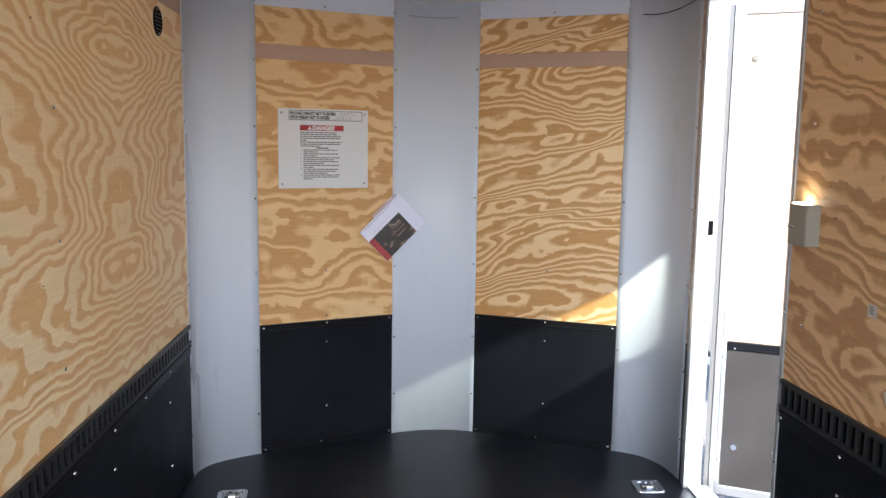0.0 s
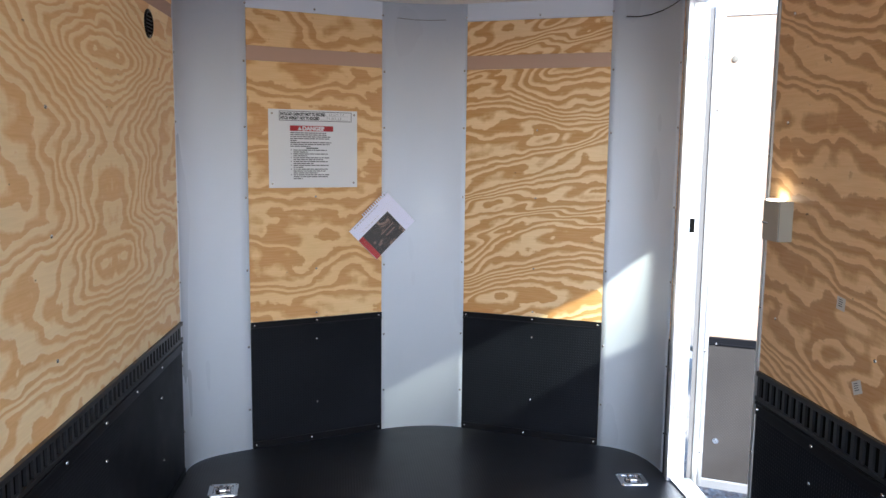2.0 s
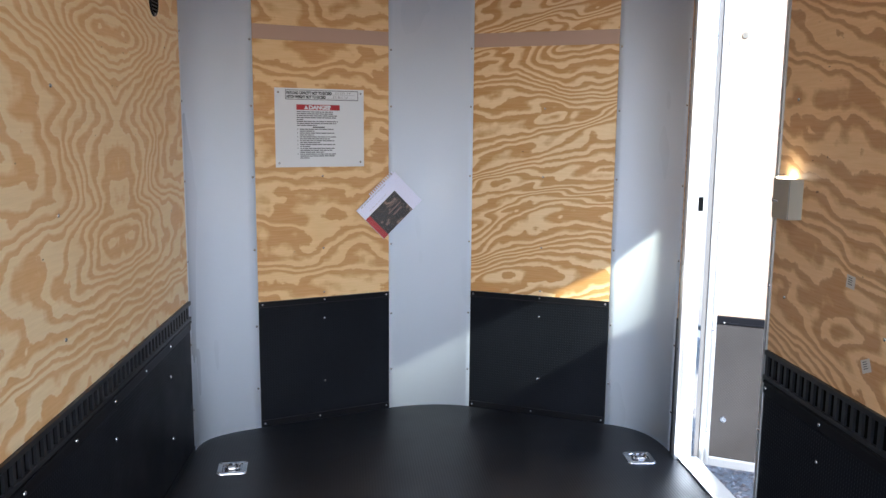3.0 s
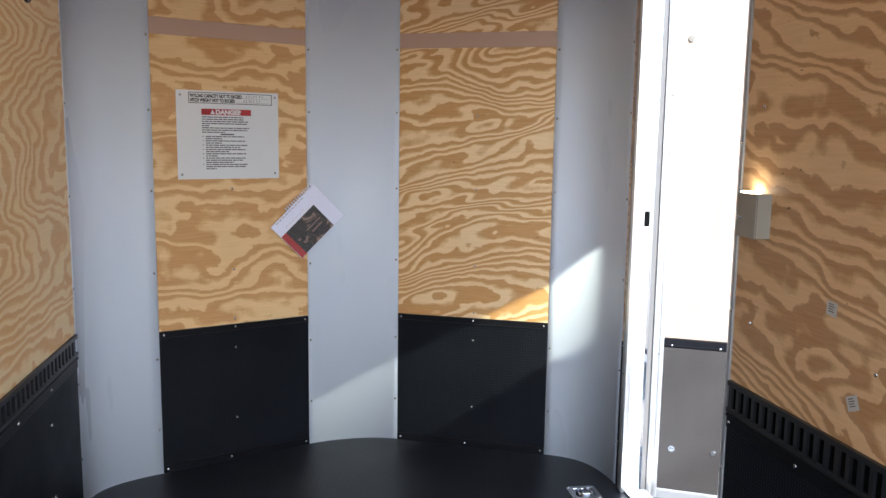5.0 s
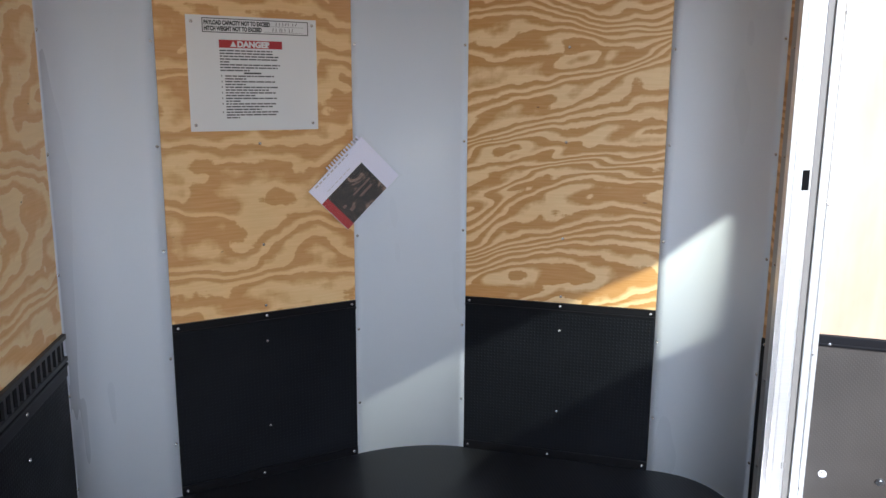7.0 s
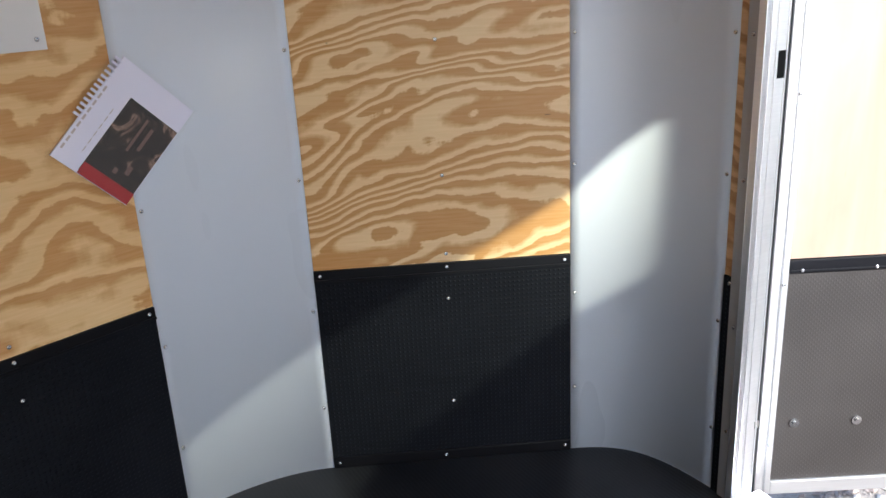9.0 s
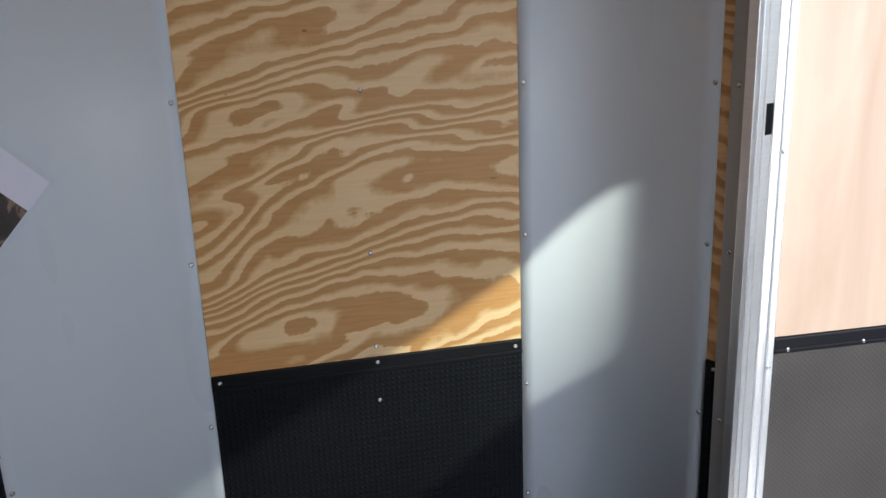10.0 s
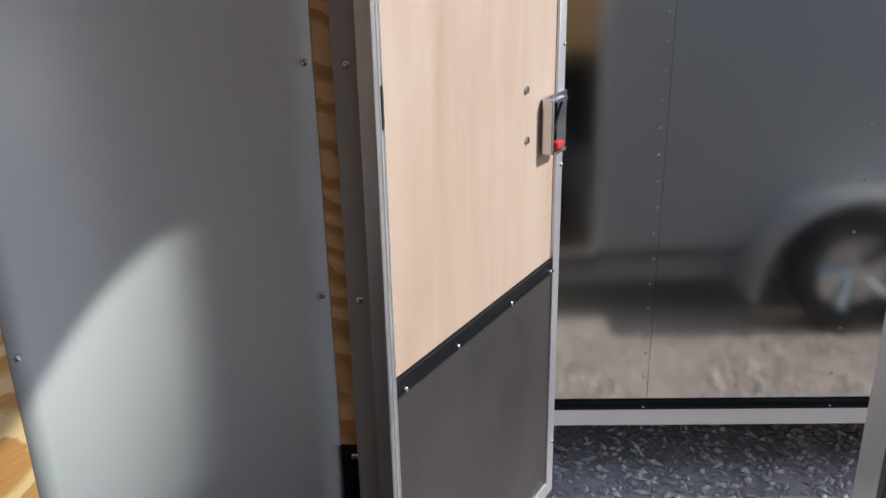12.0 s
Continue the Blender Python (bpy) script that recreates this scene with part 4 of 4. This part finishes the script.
for yc, z0, pitch, count in ((1.190, 0.030, 0.081, 26), (1.802, 0.032, 0.161, 13), (2.402, 0.028, 0.081, 26), (3.010, 0.032, 0.161, 13)):
    for i in range(count):
        shared("rivet", RIVET, nb, Matrix.Translation((NX - 0.0002, yc + random.uniform(-0.004, 0.004), z0 + pitch * i + random.uniform(-0.003, 0.003))) @ TO_X)
for yc in (0.60, 1.20, 1.80, 2.40, 3.00):
    shared("rivet", RIVET, nb, Matrix.Translation((NX - 0.0182, yc, -0.0745)) @ TO_X)
wheel(NX + 0.45, 0.2, GROUND + 0.29, 0.29, group="wheels of the parked trailer")

# ---- ground ----
ground = bmesh.new()
R = 400
gx = [-R, -20, -4, 0.5, 1.5, 2.5, 3.5, 8, 30, R]
gy = [-R, -20, -4, 0, 1.5, 3, 4.5, 8, 30, R]
gv = [[ground.verts.new((x, y, GROUND)) for y in gy] for x in gx]
for i in range(len(gx) - 1):
    for j in range(len(gy) - 1):
        ground.faces.new((gv[i][j], gv[i + 1][j], gv[i + 1][j + 1], gv[i][j + 1]))
tagged(part("ground", ground, GRAVEL), "grey-brown gravel yard strewn with chips", "ground", kind="structure")
rng = np.random.default_rng(5)
verts, faces = [], []
for k in range(11000):
    c = np.array((rng.uniform(1.15, 4.3), rng.uniform(0.8, 4.3), GROUND + 0.004))
    s = rng.uniform(0.006, 0.017)
    yaw = rng.uniform(0, math.pi)
    ca, sa = math.cos(yaw), math.sin(yaw)
    ax = np.array((s * rng.uniform(1.0, 2.0), s * rng.uniform(0.6, 1.0), s * rng.uniform(0.35, 0.8)))
    base = len(verts)
    for d in ((1, 0.1, 0), (0, 1, 0.1), (-1, 0, 0), (0.1, -1, 0), (0, 0, 1), (0, 0, -1)):
        p = np.array(d) * ax * rng.uniform(0.8, 1.2)
        verts.append((c[0] + ca * p[0] - sa * p[1], c[1] + sa * p[0] + ca * p[1], c[2] + p[2]))
    for i in range(4):
        faces.append((base + i, base + (i + 1) % 4, base + 4))
        faces.append((base + (i + 1) % 4, base + i, base + 5))
me = bpy.data.meshes.new("gravel_stones")
me.from_pydata(verts, [], faces)
me.materials.append(STONE)
tagged(new("gravel_stones", me), "loose angular gravel chips on the yard", "gravel", kind="stuff")
